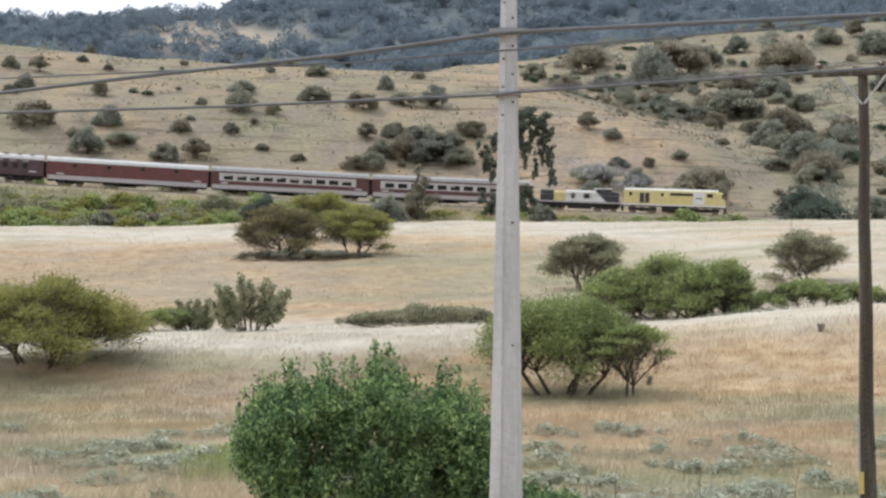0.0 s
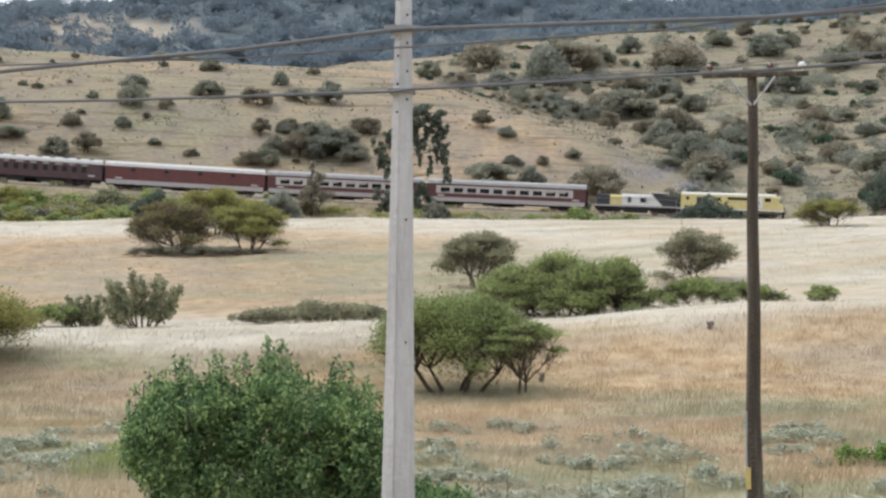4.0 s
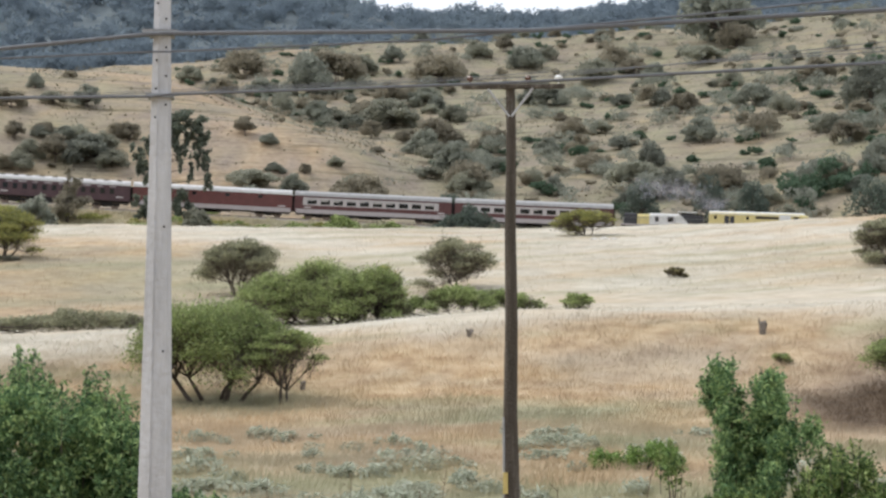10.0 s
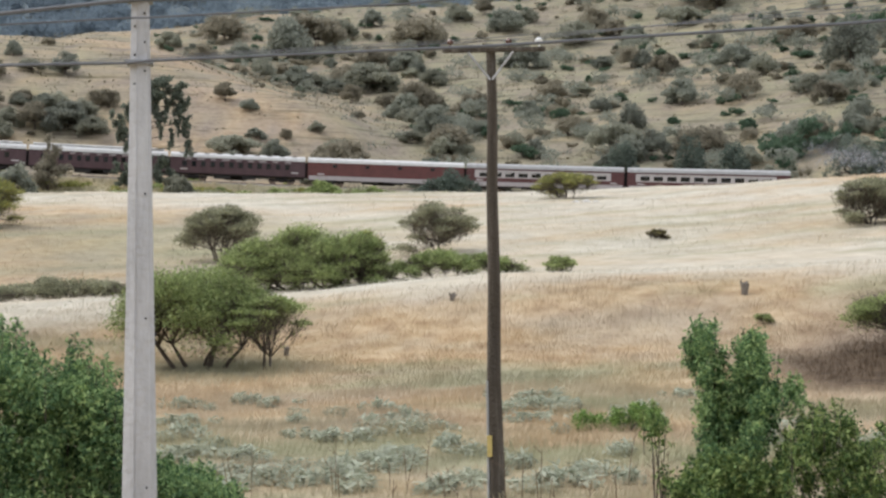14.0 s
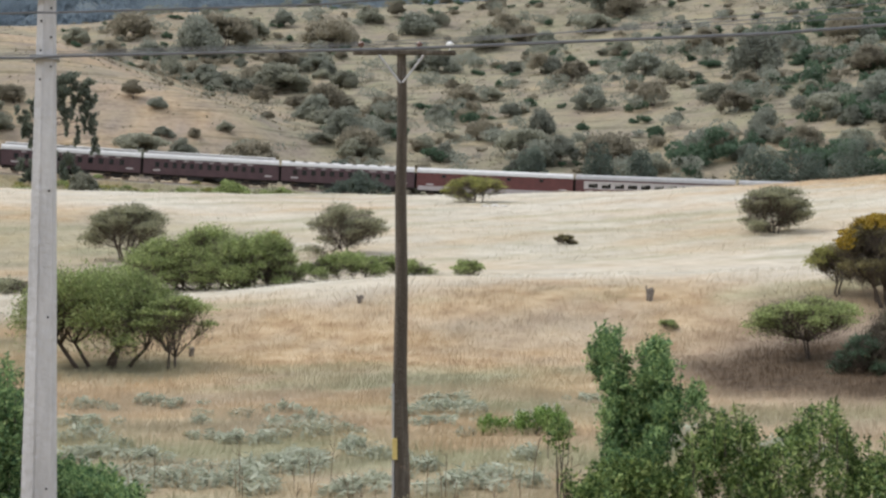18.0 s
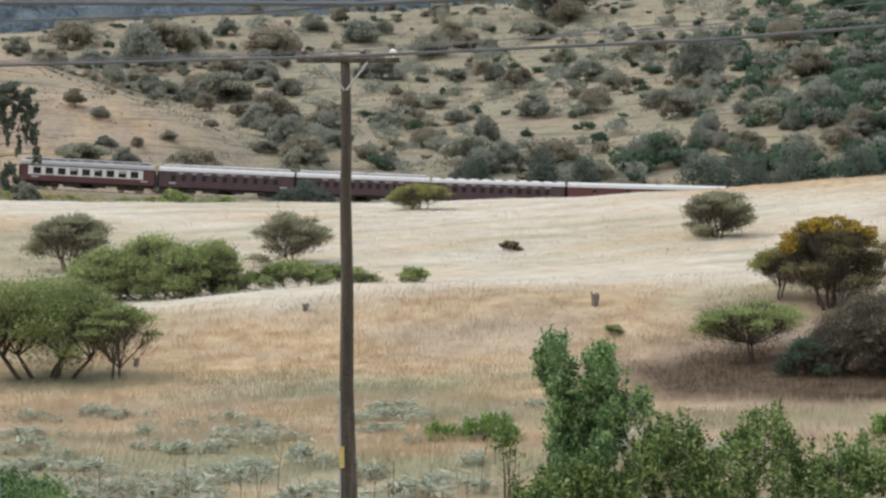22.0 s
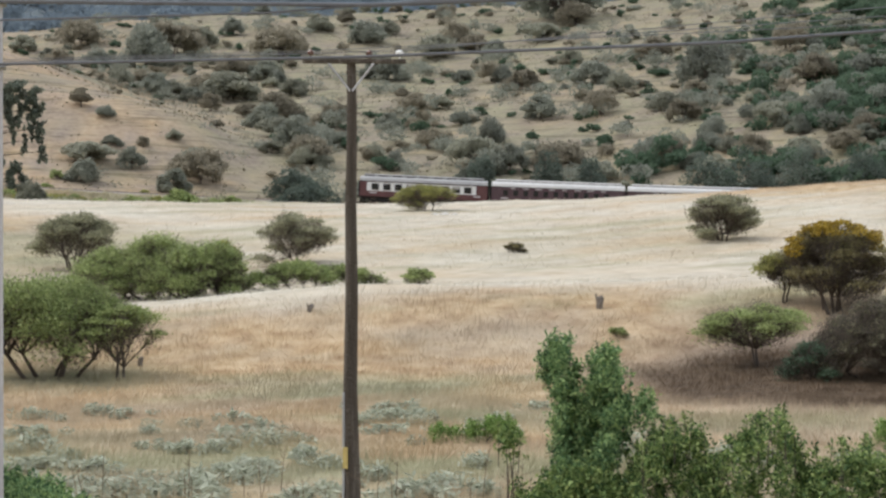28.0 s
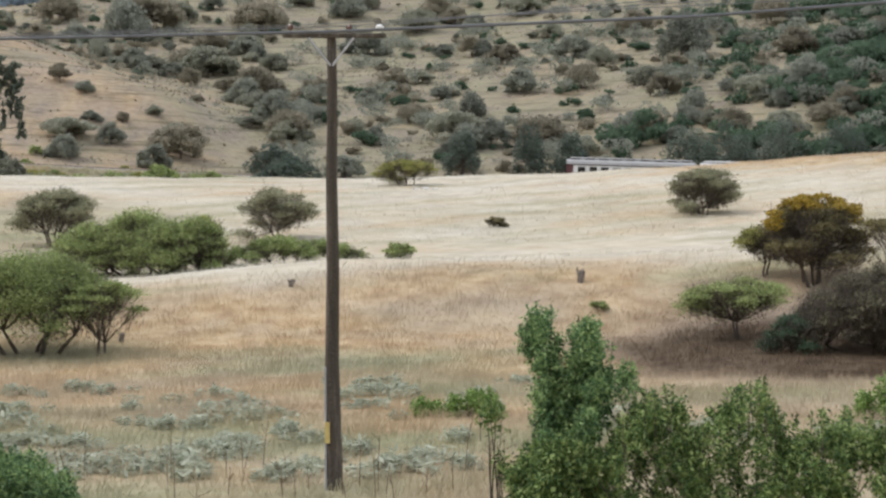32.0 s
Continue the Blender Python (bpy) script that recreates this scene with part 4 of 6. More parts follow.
SLOPE_SPUR = [(-5.2, 6.18, 0.5), (5.3, 7.26, 1.0), (6.2, 6.93, 0.8), (8.6, 6.14, 0.6), (6.4, 5.9, 0.7), (7.5, 5.85, 0.5), (9.3, 5.21, 1.2), (9.5, 4.62, 1.9), (5.4, 4.6, 1.0), (5.6, 5.28, 1.4), (7.1, 5.1, 0.9), (5.3, 9.38, 1.4), (3.3, 9.14, 1.2), (4.5, 8.56, 1.1), (5.9, 8.68, 1.2), (6.7, 8.08, 1.0), (8.0, 7.78, 1.4), (9.6, 7.79, 1.0), (10.5, 7.59, 1.9), (8.7, 9.11, 1.9), (7.6, 8.7, 1.9), (9.4, 9.52, 1.2), (10.7, 9.93, 0.7), (12.4, 9.22, 1.5), (13.8, 10.13, 1.2), (14.8, 10.32, 0.8), (15.6, 9.7, 1.6), (16.4, 10.0, 0.8), (11.8, 8.41, 1.2), (12.3, 6.77, 1.5), (12.9, 7.79, 1.1), (14.3, 6.66, 1.3)]
SLOPE_EAST = [(13.3, 5.22, 1.6), (17.3, 7.08, 1.3), (19.0, 6.76, 1.0), (18.3, 7.33, 0.8), (16.2, 8.37, 1.6), (18.8, 9.55, 1.2), (18.1, 9.16, 1.6), (19.5, 9.43, 1.0), (20.2, 9.21, 0.8), (22.0, 9.77, 1.2), (22.6, 10.45, 2.7), (23.2, 10.32, 1.2), (25.2, 9.75, 0.9), (26.0, 8.92, 1.4), (23.8, 8.21, 1.6), (24.8, 7.87, 1.2), (21.9, 6.95, 1.6), (24.1, 7.09, 1.2), (26.5, 7.21, 1.2), (27.1, 6.8, 1.2), (20.1, 6.07, 1.2), (19.5, 5.27, 1.9), (20.8, 5.04, 1.2), (22.6, 5.01, 1.6), (24.0, 4.68, 1.6), (26.7, 5.52, 1.0), (27.9, 5.78, 1.2), (28.2, 4.78, 1.2), (19.0, 8.33, 0.8), (20.1, 8.3, 1.0), (23.0, 8.93, 1.0), (21.2, 7.98, 1.2), (27.9, 8.15, 1.9)]
SLOPE_FAR = [(27.1, 8.38, 1.2), (26.4, 5.39, 1.2), (25.0, 6.57, 0.8), (28.7, 5.65, 1.2), (27.6, 5.06, 1.6), (29.5, 5.23, 1.9), (31.2, 5.39, 1.9), (32.8, 5.54, 1.9), (28.1, 6.27, 1.2), (30.5, 6.61, 2.1), (32.2, 6.95, 1.9), (33.6, 6.11, 1.6), (29.7, 7.43, 1.4), (31.7, 7.96, 2.3), (33.4, 8.29, 1.9), (28.1, 8.48, 1.2), (29.3, 8.84, 1.2), (30.9, 9.18, 1.9), (32.8, 9.49, 2.3), (27.5, 7.69, 1.2)]

SHRUBS = []
for k in range(12):
    mat = (LEAF_DARK, LEAF_BROWN, LEAF_CLUMP, LEAF_DARK, LEAF_CLUMP, LEAF_BROWN)[k % 6]
    tall = (2.4, 3.2, 2.2, 2.9, 2.6, 3.5, 2.3, 2.7, 3.0, 2.1, 3.3, 2.5)[k]
    SHRUBS.append(tree_parts(5.0, tall, 60 + k, leaf=0.18, n=3600, trunks=1 + k % 3, mat=mat, lumps=13 + 2 * (k % 4), low=(0.05, 0.40, 0.15, 0.30)[k % 4], sides=4, inner=0.2, deep=0.85, fat=(1.75, 1.5, 1.9)[k % 3], flat=0.3, tail=0.17))


BANK_BUSHES = [tree_parts(5.0, 3.0 + 0.3 * k, 160 + k, leaf=0.2, n=2600, trunks=3, mat=(LEAF_ESPINO, LEAF_YELLOW, LEAF_OLIVE, LEAF_ESPINO)[k], lumps=28, low=0.0, sides=4, inner=0.3, fat=1.4) for k in range(4)]


def shrub(p, width, k, turn):
    s = width / 5.0
    ob = plant("slope_shrub", p, SHRUBS[k % 12], "dark grey-green thorn shrub on the dry hillside", "shrub", "shrubs of the hillside", turn, s * (0.98 + 0.035 * (k % 12)), 0.82 + 0.04 * (k % 5))
    return ob


def slope_shrubs():
    g = np.random.default_rng(5)
    for size, rows in zip((1.0, 1.0, 1.0, 1.08, 1.05, 0.75), (SLOPE_WEST, SLOPE_SMALL, SLOPE_BELT, SLOPE_SPUR, SLOPE_EAST, SLOPE_FAR)):
        for k, (az, el, w) in enumerate(rows):
            p = slope_spot(az, el, 224, 560)
            shrub(p, size * radians(w) * math.hypot(p.x, p.y), k, 40 * k)
    made = 0
    while made < 120:
        az, r = g.uniform(-20, 38), g.uniform(232, 540)
        west = az < 11 and r < 330
        if (west and g.random() < 0.8) or (not west and az < 4 and r > 350):
            continue
        shrub(spot(az, r), g.uniform(0.8, 2.4) if west else g.uniform(1.4, 4.6) * (1.0 if made % 4 else 1.35), made, 50 * made)
        made += 1


slope_shrubs()


def slope_scrub():
    """Low scrub, past counting, in patches over the slopes."""
    g = np.random.default_rng(15)
    for mat, seed, label in ((LEAF_BROWN, 7, "low grey-brown scrub in patches over the slopes"), (LEAF_CLUMP, 17, "low grey-green scrub in patches over the slopes")):
        blobs = []
        while len(blobs) < 1300:
            az, r = g.uniform(-19, 38), g.uniform(226, 525)
            p = spot(az, r, 0.0)
            if fbm(np.array([p.x]), np.array([p.y]), 16, seed)[0] < g.uniform(0.0, 0.9) or (az < 4 and r > 335) or (az < 10 and r < 330 and g.random() < 0.72):
                continue
            w = g.uniform(0.4, 1.1) if len(blobs) % 2 else g.uniform(1.0, 2.0)
            for _ in range(3):
                q = w * g.uniform(0.5, 1.0)
                blobs.append((p.x + w * g.normal(), p.y + w * g.normal(), p.z + 0.4 * q, q, q, 0.62 * q))
        tagged(part("slope_scrub", leaves("slope_scrub", blobs, 24000, 0.22, 15 + seed, inner=0.2), mat, None), label, "scrub", kind="stuff")


slope_scrub()


def wood(name, label, sites, size, n, leaf, mat, seed):
    """Far woods as one sheet of crowns with gaps: sites are (x, y, z, width, height)."""
    g = np.random.default_rng(seed)
    blobs = []
    for x, y, z, w, h in sites:
        for _ in range(4):
            blobs.append((x + 0.28 * w * g.normal(), y + 0.28 * w * g.normal(), z + h * g.uniform(0.3, 0.75), w * g.uniform(0.25, 0.42), w * g.uniform(0.25, 0.42), h * g.uniform(0.2, 0.3)))
    return tagged(part(name, leaves(name, blobs, n, leaf, seed, inner=0.45, tail=0.05, corners=3), mat, None), label, "woods", kind="stuff")


def far_woods():
    g = np.random.default_rng(9)
    far, near = [], []
    while len(far) < 3600:
        az, r = g.uniform(-22, 41), math.sqrt(g.uniform(590 ** 2, 1060 ** 2))
        p = spot(az, r, 0.5)
        if wooded(np.array(az), np.array(r)) < g.uniform(0.15, 0.9) and g.random() < 0.8:
            continue
        w = g.uniform(6, 14)
        far.append((*p, w, w * g.uniform(0.7, 1.1)))
    wood("far_woods", "haze-tinted blue-green woods on the far hill", far, 10, 600000, 1.05, LEAF_FAR, 3)
    while len(near) < 1150:
        az, r = g.uniform(25, 42), g.uniform(236, 530)
        edge = 28.6 + 1.3 * min(max((r - 300) / 80, 0.0), 1.0) + 1.0 * math.sin(r / 37) + 0.7 * math.sin(r / 13)
        p = spot(az, r, 0.3)
        into = max(min(max((az - edge + 1.4) / 5.0, 0.0), 1.0), 0.55 if r < 268 and az > 25.2 else 0.0)
        if g.random() > into ** 1.5 or fbm(np.array([p.x]), np.array([p.y]), 15, 71)[0] < g.uniform(-0.5, 0.4) - 0.4 * into:
            continue
        w = g.uniform(2.6, 6.2)
        near.append((*p, w, w * g.uniform(0.6, 0.95)))
    hill = []
    while len(hill) < 790:
        az, r = g.uniform(2, 38), g.uniform(232, 535)
        p = spot(az, r, 0.2)
        if (az < 12 and r < 350) or fbm(np.array([p.x]), np.array([p.y]), 34, 12)[0] < g.uniform(-1.0, 0.6) - (0.5 if az > 19 else 0.0):
            continue
        w = g.uniform(1.4, 3.4) if len(hill) % 3 else g.uniform(3.0, 6.0)
        hill.append((*p, w, w * g.uniform(0.55, 0.95)))
    for k, mat in enumerate((LEAF_CLUMP, LEAF_BROWN, LEAF_DENSE)):
        wood("hill_thicket", ("dark blue-green", "grey-brown", "dark green")[k] + " thorn scrub scattered thickly over the far slope", hill[k::3], 4, 80000, 0.32, mat, 60 + k)
    wood("dense_scrub", "dense dark green scrub covering the hillside", [q for k, q in enumerate(near) if k % 8 < 6], 5, 150000, 0.62, LEAF_DENSE, 4)
    wood("dense_scrub", "dark blue-green scrub among greener growth on the hillside", [q for k, q in enumerate(near) if k % 8 == 6], 5, 32000, 0.55, LEAF_CLUMP, 41)
    wood("dense_scrub", "grey-green scrub among greener growth on the hillside", [q for k, q in enumerate(near) if k % 8 == 7], 5, 30000, 0.55, LEAF_CLUMP, 42)


far_woods()


# trees and scrub along the railway
def rail_scrub():
    g = np.random.default_rng(12)
    for k in range(110):
        az = g.uniform(-21, 17) if k % 2 else g.uniform(-21, -5)
        r = g.uniform(183, 198) if g.random() < 0.85 else g.uniform(225, 234)
        w = g.uniform(1.8, 4.6) * (1.15 if az < -5 else 0.75)
        plant("rail_scrub", spot(az, r), BANK_BUSHES[(0, 1, 2, 3, 0, 3, 1)[k % 7]], "green-brown bush on the railway bank", "bush", "bushes along the railway", 61 * k, w / 5 * (0.72 if r < 210 else 0.6), 1.25)
    for n, (mat, shade) in enumerate(((LEAF_ESPINO, "green"), (LEAF_YELLOW, "yellow-green"), (LEAF_OLIVE, "grey-olive"))):
        sites = []
        for _ in range(150):
            az, w = g.uniform(-23, 17) if g.random() < 0.3 else g.uniform(-23, -4), g.uniform(1.4, 3.4)
            sites.append((*spot(az, g.uniform(183, 200), 0.2), w, 0.5 * w * (1 if az < -4 else 0.7)))
        wood("bank_scrub", "low " + shade + " scrub covering the railway bank", sites, 2, 28000, 0.24, mat, 70 + n)
    for az, r, w, h, s, mat in ((-6.7, 186, 6.2, 4.8, 81, LEAF_HOLLOW), (-4.4, 184, 8.5, 4.4, 82, LEAF_ESPINO), (-2.1, 188, 5.2, 4.6, 83, LEAF_CLUMP), (13.4, 196, 8.0, 3.8, 84, LEAF_HOLLOW), (8.8, 192, 4.5, 2.4, 85, LEAF_ESPINO), (-15.0, 186, 6.0, 3.6, 86, LEAF_ESPINO), (-12.2, 188, 4.2, 2.7, 87, LEAF_DARK), (3.6, 190, 4.0, 3.0, 88, LEAF_DARK), (8.6, 229, 5.0, 3.8, 79, LEAF_CLUMP), (12.9, 228, 8.5, 4.8, 89, LEAF_HOLLOW), (15.4, 229, 6.0, 3.4, 90, LEAF_CLUMP), (19.7, 232, 6.0, 8.0, 93, LEAF_HOLLOW), (22.2, 232, 6.5, 8.4, 94, LEAF_HOLLOW), (23.7, 233, 6.0, 7.4, 95, LEAF_HOLLOW), (25.0, 233, 4.0, 4.0, 96, LEAF_DARK), (27.9, 236, 8.0, 9.0, 97, LEAF_HOLLOW), (29.4, 237, 9.0, 9.0, 98, LEAF_HOLLOW), (31.2, 239, 9.0, 8.0, 180, LEAF_HOLLOW), (33.4, 240, 9.0, 7.5, 181, LEAF_HOLLOW), (-10.5, 189, 4.0, 2.2, 99, LEAF_BROWN)):
        plant("rail_bush", spot(az, r), tree_parts(w, h, s, leaf=0.22, n=3600, mat=mat, low=0.05, lumps=18, fat=1.7, flat=0.4, tail=0.08), "dark rounded bush beside the railway", "bush", "", 30 * s)


rail_scrub()


def gum_tree(az, r, tops, label, seed, droop=0.9, n=12000, mat=LEAF_GUM):
    """A tall thin tree: clumps at (offset, bottom, top, width) hang from a bare trunk."""
    g = np.random.default_rng(seed)
    p = spot(az, r)
    ob = thing("gum_tree", Matrix.Translation(p), label, "tree")
    side = Vector((math.cos(radians(az)), -math.sin(radians(az)), 0))
    high = max(t[2] for t in tops)
    bm = bmesh.new()
    stem = [(side * (0.35 * math.sin(k * 1.3) * k / 6)).to_tuple()[:2] + (high * k / 6 - 0.2,) for k in range(7)]
    tube(bm, stem, [0.22 * (1 - 0.13 * k) for k in range(7)], 7)
    blobs = []
    for off, low, top, w in tops:
        for k in range(12):
            f = (k + 0.5) / 12
            q = side * (off + 0.26 * w * g.normal()) + Vector((0, 0.3 * w * g.normal(), low + (top - low) * f))
            blobs.append((q.x, q.y, q.z, w * g.uniform(0.14, 0.30), w * 0.25, (top - low) * g.uniform(0.10, 0.22)))
        list(limbs(bm, (0, 0, low + 0.3 * (top - low)), [side * off + Vector((0, 0, (low + top) / 2 + 0.2 * (top - low)))], 0.09, g, 5))
    part("trunk", bm, BARK, ob)
    part("crown", leaves("crown", blobs, n, 0.17, seed, droop=droop, long=3.0, inner=0.0), mat, ob)
    return ob


gum_tree(2.35, 200, [(0.9, 11.0, 13.2, 2.6), (2.4, 11.4, 13.9, 3.0), (3.9, 10.6, 13.0, 2.6), (5.0, 9.2, 11.4, 1.8), (1.6, 8.8, 11.6, 1.3), (3.0, 8.0, 11.2, 1.2), (4.4, 6.8, 10.2, 1.1), (2.2, 6.2, 9.0, 0.9), (5.4, 6.4, 9.0, 1.2), (-1.6, 8.6, 10.6, 1.8), (-2.6, 6.0, 9.2, 1.6), (-2.0, 4.6, 7.0, 1.2), (3.6, 5.2, 7.4, 0.8), (5.6, 4.0, 6.0, 1.2), (2.0, 0.6, 4.0, 2.4), (-2.2, 0.3, 3.0, 2.2)], "tall drooping blue-green gum tree in front of the railway", 91)
gum_tree(-0.95, 196, [(-0.6, 0.2, 3.2, 3.2), (0.5, 0.3, 3.6, 2.8), (0.3, 2.6, 5.2, 2.2), (0.0, 4.4, 6.8, 1.1)], "slim grey-green tree in front of the railway", 92, droop=0.3, n=2600, mat=LEAF_BROWN)

# ---- poles and wires ----
CONCRETE = material("weathered concrete", mottled([(0.25, (0.36, 0.358, 0.372)), (0.55, (0.52, 0.518, 0.535)), (0.8, (0.62, 0.618, 0.632))], 4, stretch=(1, 1, 0.16)), bump=0.25, scale=14)
OLD_WOOD = material("weathered dark pole wood", mottled([(0.25, (0.035, 0.028, 0.022)), (0.52, (0.085, 0.070, 0.056)), (0.72, (0.20, 0.175, 0.15))], 7, stretch=(1, 1, 0.06)), bump=0.5, scale=18)
STEEL = material("galvanised steel", plain((0.30, 0.30, 0.30)), rough=0.5, metal=0.8)
CABLE = material("grey cable sheath", plain((0.13, 0.135, 0.150), 0.2, 9), rough=0.5)
HOLE = material("dark hole", (lambda n, l: (0.02, 0.02, 0.02)))
YELLOW_PLATE = material("faded yellow enamel", plain((0.62, 0.48, 0.18), 0.2, 6), rough=0.5)
BROWN_GLAZE = material("brown glazed porcelain", plain((0.11, 0.055, 0.045)), rough=0.25, spec=0.5)
PALE_STEEL = material("pale galvanised strap", plain((0.42, 0.42, 0.43), 0.15, 6), rough=0.6, metal=0.2)
WHITE_GLAZE = material("white glazed porcelain", plain((0.80, 0.80, 0.78), 0.05), rough=0.25, spec=0.5)

W_AZ, W_R, D_AZ, D_R = 2.36, 16.0, 15.05, 28.0


def concrete_pole():
    base = spot(W_AZ, W_R, 0.3)
    ob = thing("concrete_pole", Matrix.Translation(base) @ pose(0, 0, 0, 0, 0, -W_AZ) @ pose(0, 0, 0, 0, 0.45) @ pose(-0.04, 0, 0), "tall tapered grey concrete utility pole with bolt holes", "utility pole")
    width = lambda z: 0.41 - 0.0337 * z
    bm = bmesh.new()
    rings = []
    for z in (0.0, 2.4, 4.8, 7.2, 9.6):
        w = width(z)
        h, d, c = w / 2, w * 0.40, w * 0.07
        # a broad chamfer on one side of the face, a narrow one on the other
        rings.append([bm.verts.new((x, y, z)) for x, y in ((-0.17 * w, -d), (-0.145 * w, -d + 0.03 * w), (-0.12 * w, -d), (0.33 * w, -d), (0.36 * w, -d + 0.03 * w), (h, -d + 0.17 * w), (h, d - c), (h - c, d), (-h + c, d), (-h, d - c), (-h, -d + 0.22 * w), (-h + 0.3 * c, -d + 0.20 * w))])
    for a, b in zip(rings, rings[1:]):
        for k in range(12):
            bm.faces.new((a[k], a[(k + 1) % 12], b[(k + 1) % 12], b[k]))
    bm.faces.new(rings[0][::-1])
    bm.faces.new(rings[-1])
    part("shaft", bm, CONCRETE, ob)
    hole = bpy.data.meshes.new("bolt_hole")
    bm = disc(bmesh.new(), 0, 0, 0, 0.011, 0.012, 10)
    bm.to_mesh(hole)
    bm.free()
    for k in range(11):
        z = 6.1 + 0.29 * k
        for sx, dz, dy in ((-0.28, 0.0, 0.07), (0.22, 0.13, 0.0)):
            part("bolt_hole", hole, HOLE, ob).location = (sx * width(z), -width(z) * (0.40 - dy) - 0.003, z + dz)
    for z in (5.0, 3.76, 2.09):
        part("bolt_hole", hole, HOLE, ob).location = (0.2 * width(z), -width(z) * 0.40 - 0.003, z)
    part("clamp_band", boxes((-0.125, 0.125, -0.10, 0.10, 6.93, 6.99), (-0.20, -0.10, -0.13, -0.06, 6.94, 6.98), (0.10, 0.17, -0.13, -0.06, 6.95, 6.98)), STEEL, ob)
    part("clamp_band", boxes((-0.13, 0.13, -0.105, 0.105, 6.30, 6.34), (-0.16, -0.12, -0.13, -0.06, 6.30, 6.335)), STEEL, ob)
    return ob


def wooden_pole():
    base = spot(D_AZ, D_R, 0.3)
    z0 = base.z
    ob = thing("wooden_pole", Matrix.Translation(base) @ pose(0, 0, 0, 0, 0, -D_AZ), "dark weathered wooden utility pole with a crossarm", "utility pole")
    top = EYE + D_R * math.tan(radians(9.05)) - z0
    bm = bmesh.new()
    g = np.random.default_rng(3)
    tube(bm, [(0.012 * g.normal(), 0.012 * g.normal(), top * k / 10) for k in range(11)], [0.146 - 0.064 * k / 10 for k in range(11)], 14)
    part("shaft", bm, OLD_WOOD, ob)
    bm = boxes((-0.86, 0.97, -0.15, -0.07, top - 0.05, top + 0.03))
    bmesh.ops.bevel(bm, geom=bm.edges[:], offset=0.012, segments=1, affect="EDGES")
    part("crossarm", bm, OLD_WOOD, ob)
    low = EYE + D_R * math.tan(radians(7.95)) - z0
    for s in (-0.40, 0.40):
        bm = bmesh.new()
        tube(bm, [(0.02 * np.sign(s), -0.15, low), (s, -0.17, top - 0.06)], [0.022, 0.022], 5)
        part("brace", bm, PALE_STEEL, ob)
    for x, mat in ((-0.72, BROWN_GLAZE), (0.32, BROWN_GLAZE), (0.86, WHITE_GLAZE)):
        bm = bmesh.new()
        tube(bm, [(x, -0.11, top + 0.02), (x, -0.11, top + 0.09), (x, -0.11, top + 0.10), (x, -0.11, top + 0.15), (x, -0.11, top + 0.19)], [0.012, 0.012, 0.05, 0.058, 0.03] if mat is BROWN_GLAZE else [0.012, 0.012, 0.07, 0.078, 0.04], 10)
        part("insulator", bm, mat, ob)
    zy = EYE + D_R * math.tan(radians(-4.95)) - z0
    part("marker_plate", boxes((-0.16, -0.07, -0.14, -0.07, zy - 0.34, zy + 0.03)), YELLOW_PLATE, ob, "faded yellow marker plate")
    bm = bmesh.new()
    tube(bm, [(-0.145, -0.06, 0.2), (-0.14, -0.06, zy + 1.0)], [0.022, 0.022], 6)
    part("conduit", bm, PALE_STEEL, ob)
    return ob


def on_line(az, el, left):
    """A place on the wires' line from the concrete pole, which bends there."""
    a, b = polar(W_AZ, W_R - 0.16), Vector((-4.95, 17.5, 0)) if left else Vector((8.06, 11.7, 0))
    d, s = b - a, Vector((math.sin(radians(az)), math.cos(radians(az)), 0))
    k = (a.y * d.x - a.x * d.y) / (s.y * d.x - s.x * d.y)
    return (s * k).to_tuple()[:2] + (EYE + k * math.tan(radians(el)),)


def wire(name, points, radius, label):
    pts = [points[0]]
    for a, b in zip(points, points[1:]):
        for k in range(1, 9):
            pts.append(tuple(np.array(a) * (1 - k / 8) + np.array(b) * k / 8))
    bm = tube(bmesh.new(), pts, [radius] * len(pts), 6)
    return tagged(part(name, bm, CABLE, None), label, "cable", "overhead wires")


concrete_pole()
wooden_pole()
def conductors():
    top = EYE + D_R * math.tan(radians(9.05))
    along = Vector((math.cos(radians(D_AZ)), -math.sin(radians(D_AZ)), 0))
    for x, dz, el in ((-0.72, 0.17, 9.95), (0.32, 0.17, 10.25), (0.86, 0.17, 10.6)):
        p = polar(D_AZ, D_R - 0.11, top + dz) + along * x
        far = polar(-4, 36.5, EYE + 36.5 * math.tan(radians(8.3)))
        near = polar(36, 21, EYE + 21 * math.tan(radians(el)))
        wire("conductor", [tuple(far + along * x), tuple(p), tuple(near), tuple(near + (near - p) * 0.8)], 0.006, "thin conductor on the wooden pole's crossarm")


conductors()
L, R = (lambda az, el: on_line(az, el, True)), (lambda az, el: on_line(az, el, False))
wire("overhead_cable", [L(-48, 3.4), L(-30, 6.3), L(-15.83, 8.34), L(-9.94, 9.24), L(-3.81, 10.0), L(1.4, 10.73), R(2.4, 10.84), R(15.9, 11.07), R(28.5, 11.36), R(44, 11.6), R(70, 11.4)], 0.021, "thick grey overhead cable clamped to the concrete pole")
wire("overhead_wire", [L(-48, 5.2), L(-30, 7.5), L(-15.8, 8.85), L(-3.2, 9.75), L(2.0, 10.18), R(2.6, 10.2), R(12.0, 10.75), R(22.0, 11.5), R(30, 11.9), R(60, 12.4)], 0.010, "thin grey overhead wire")
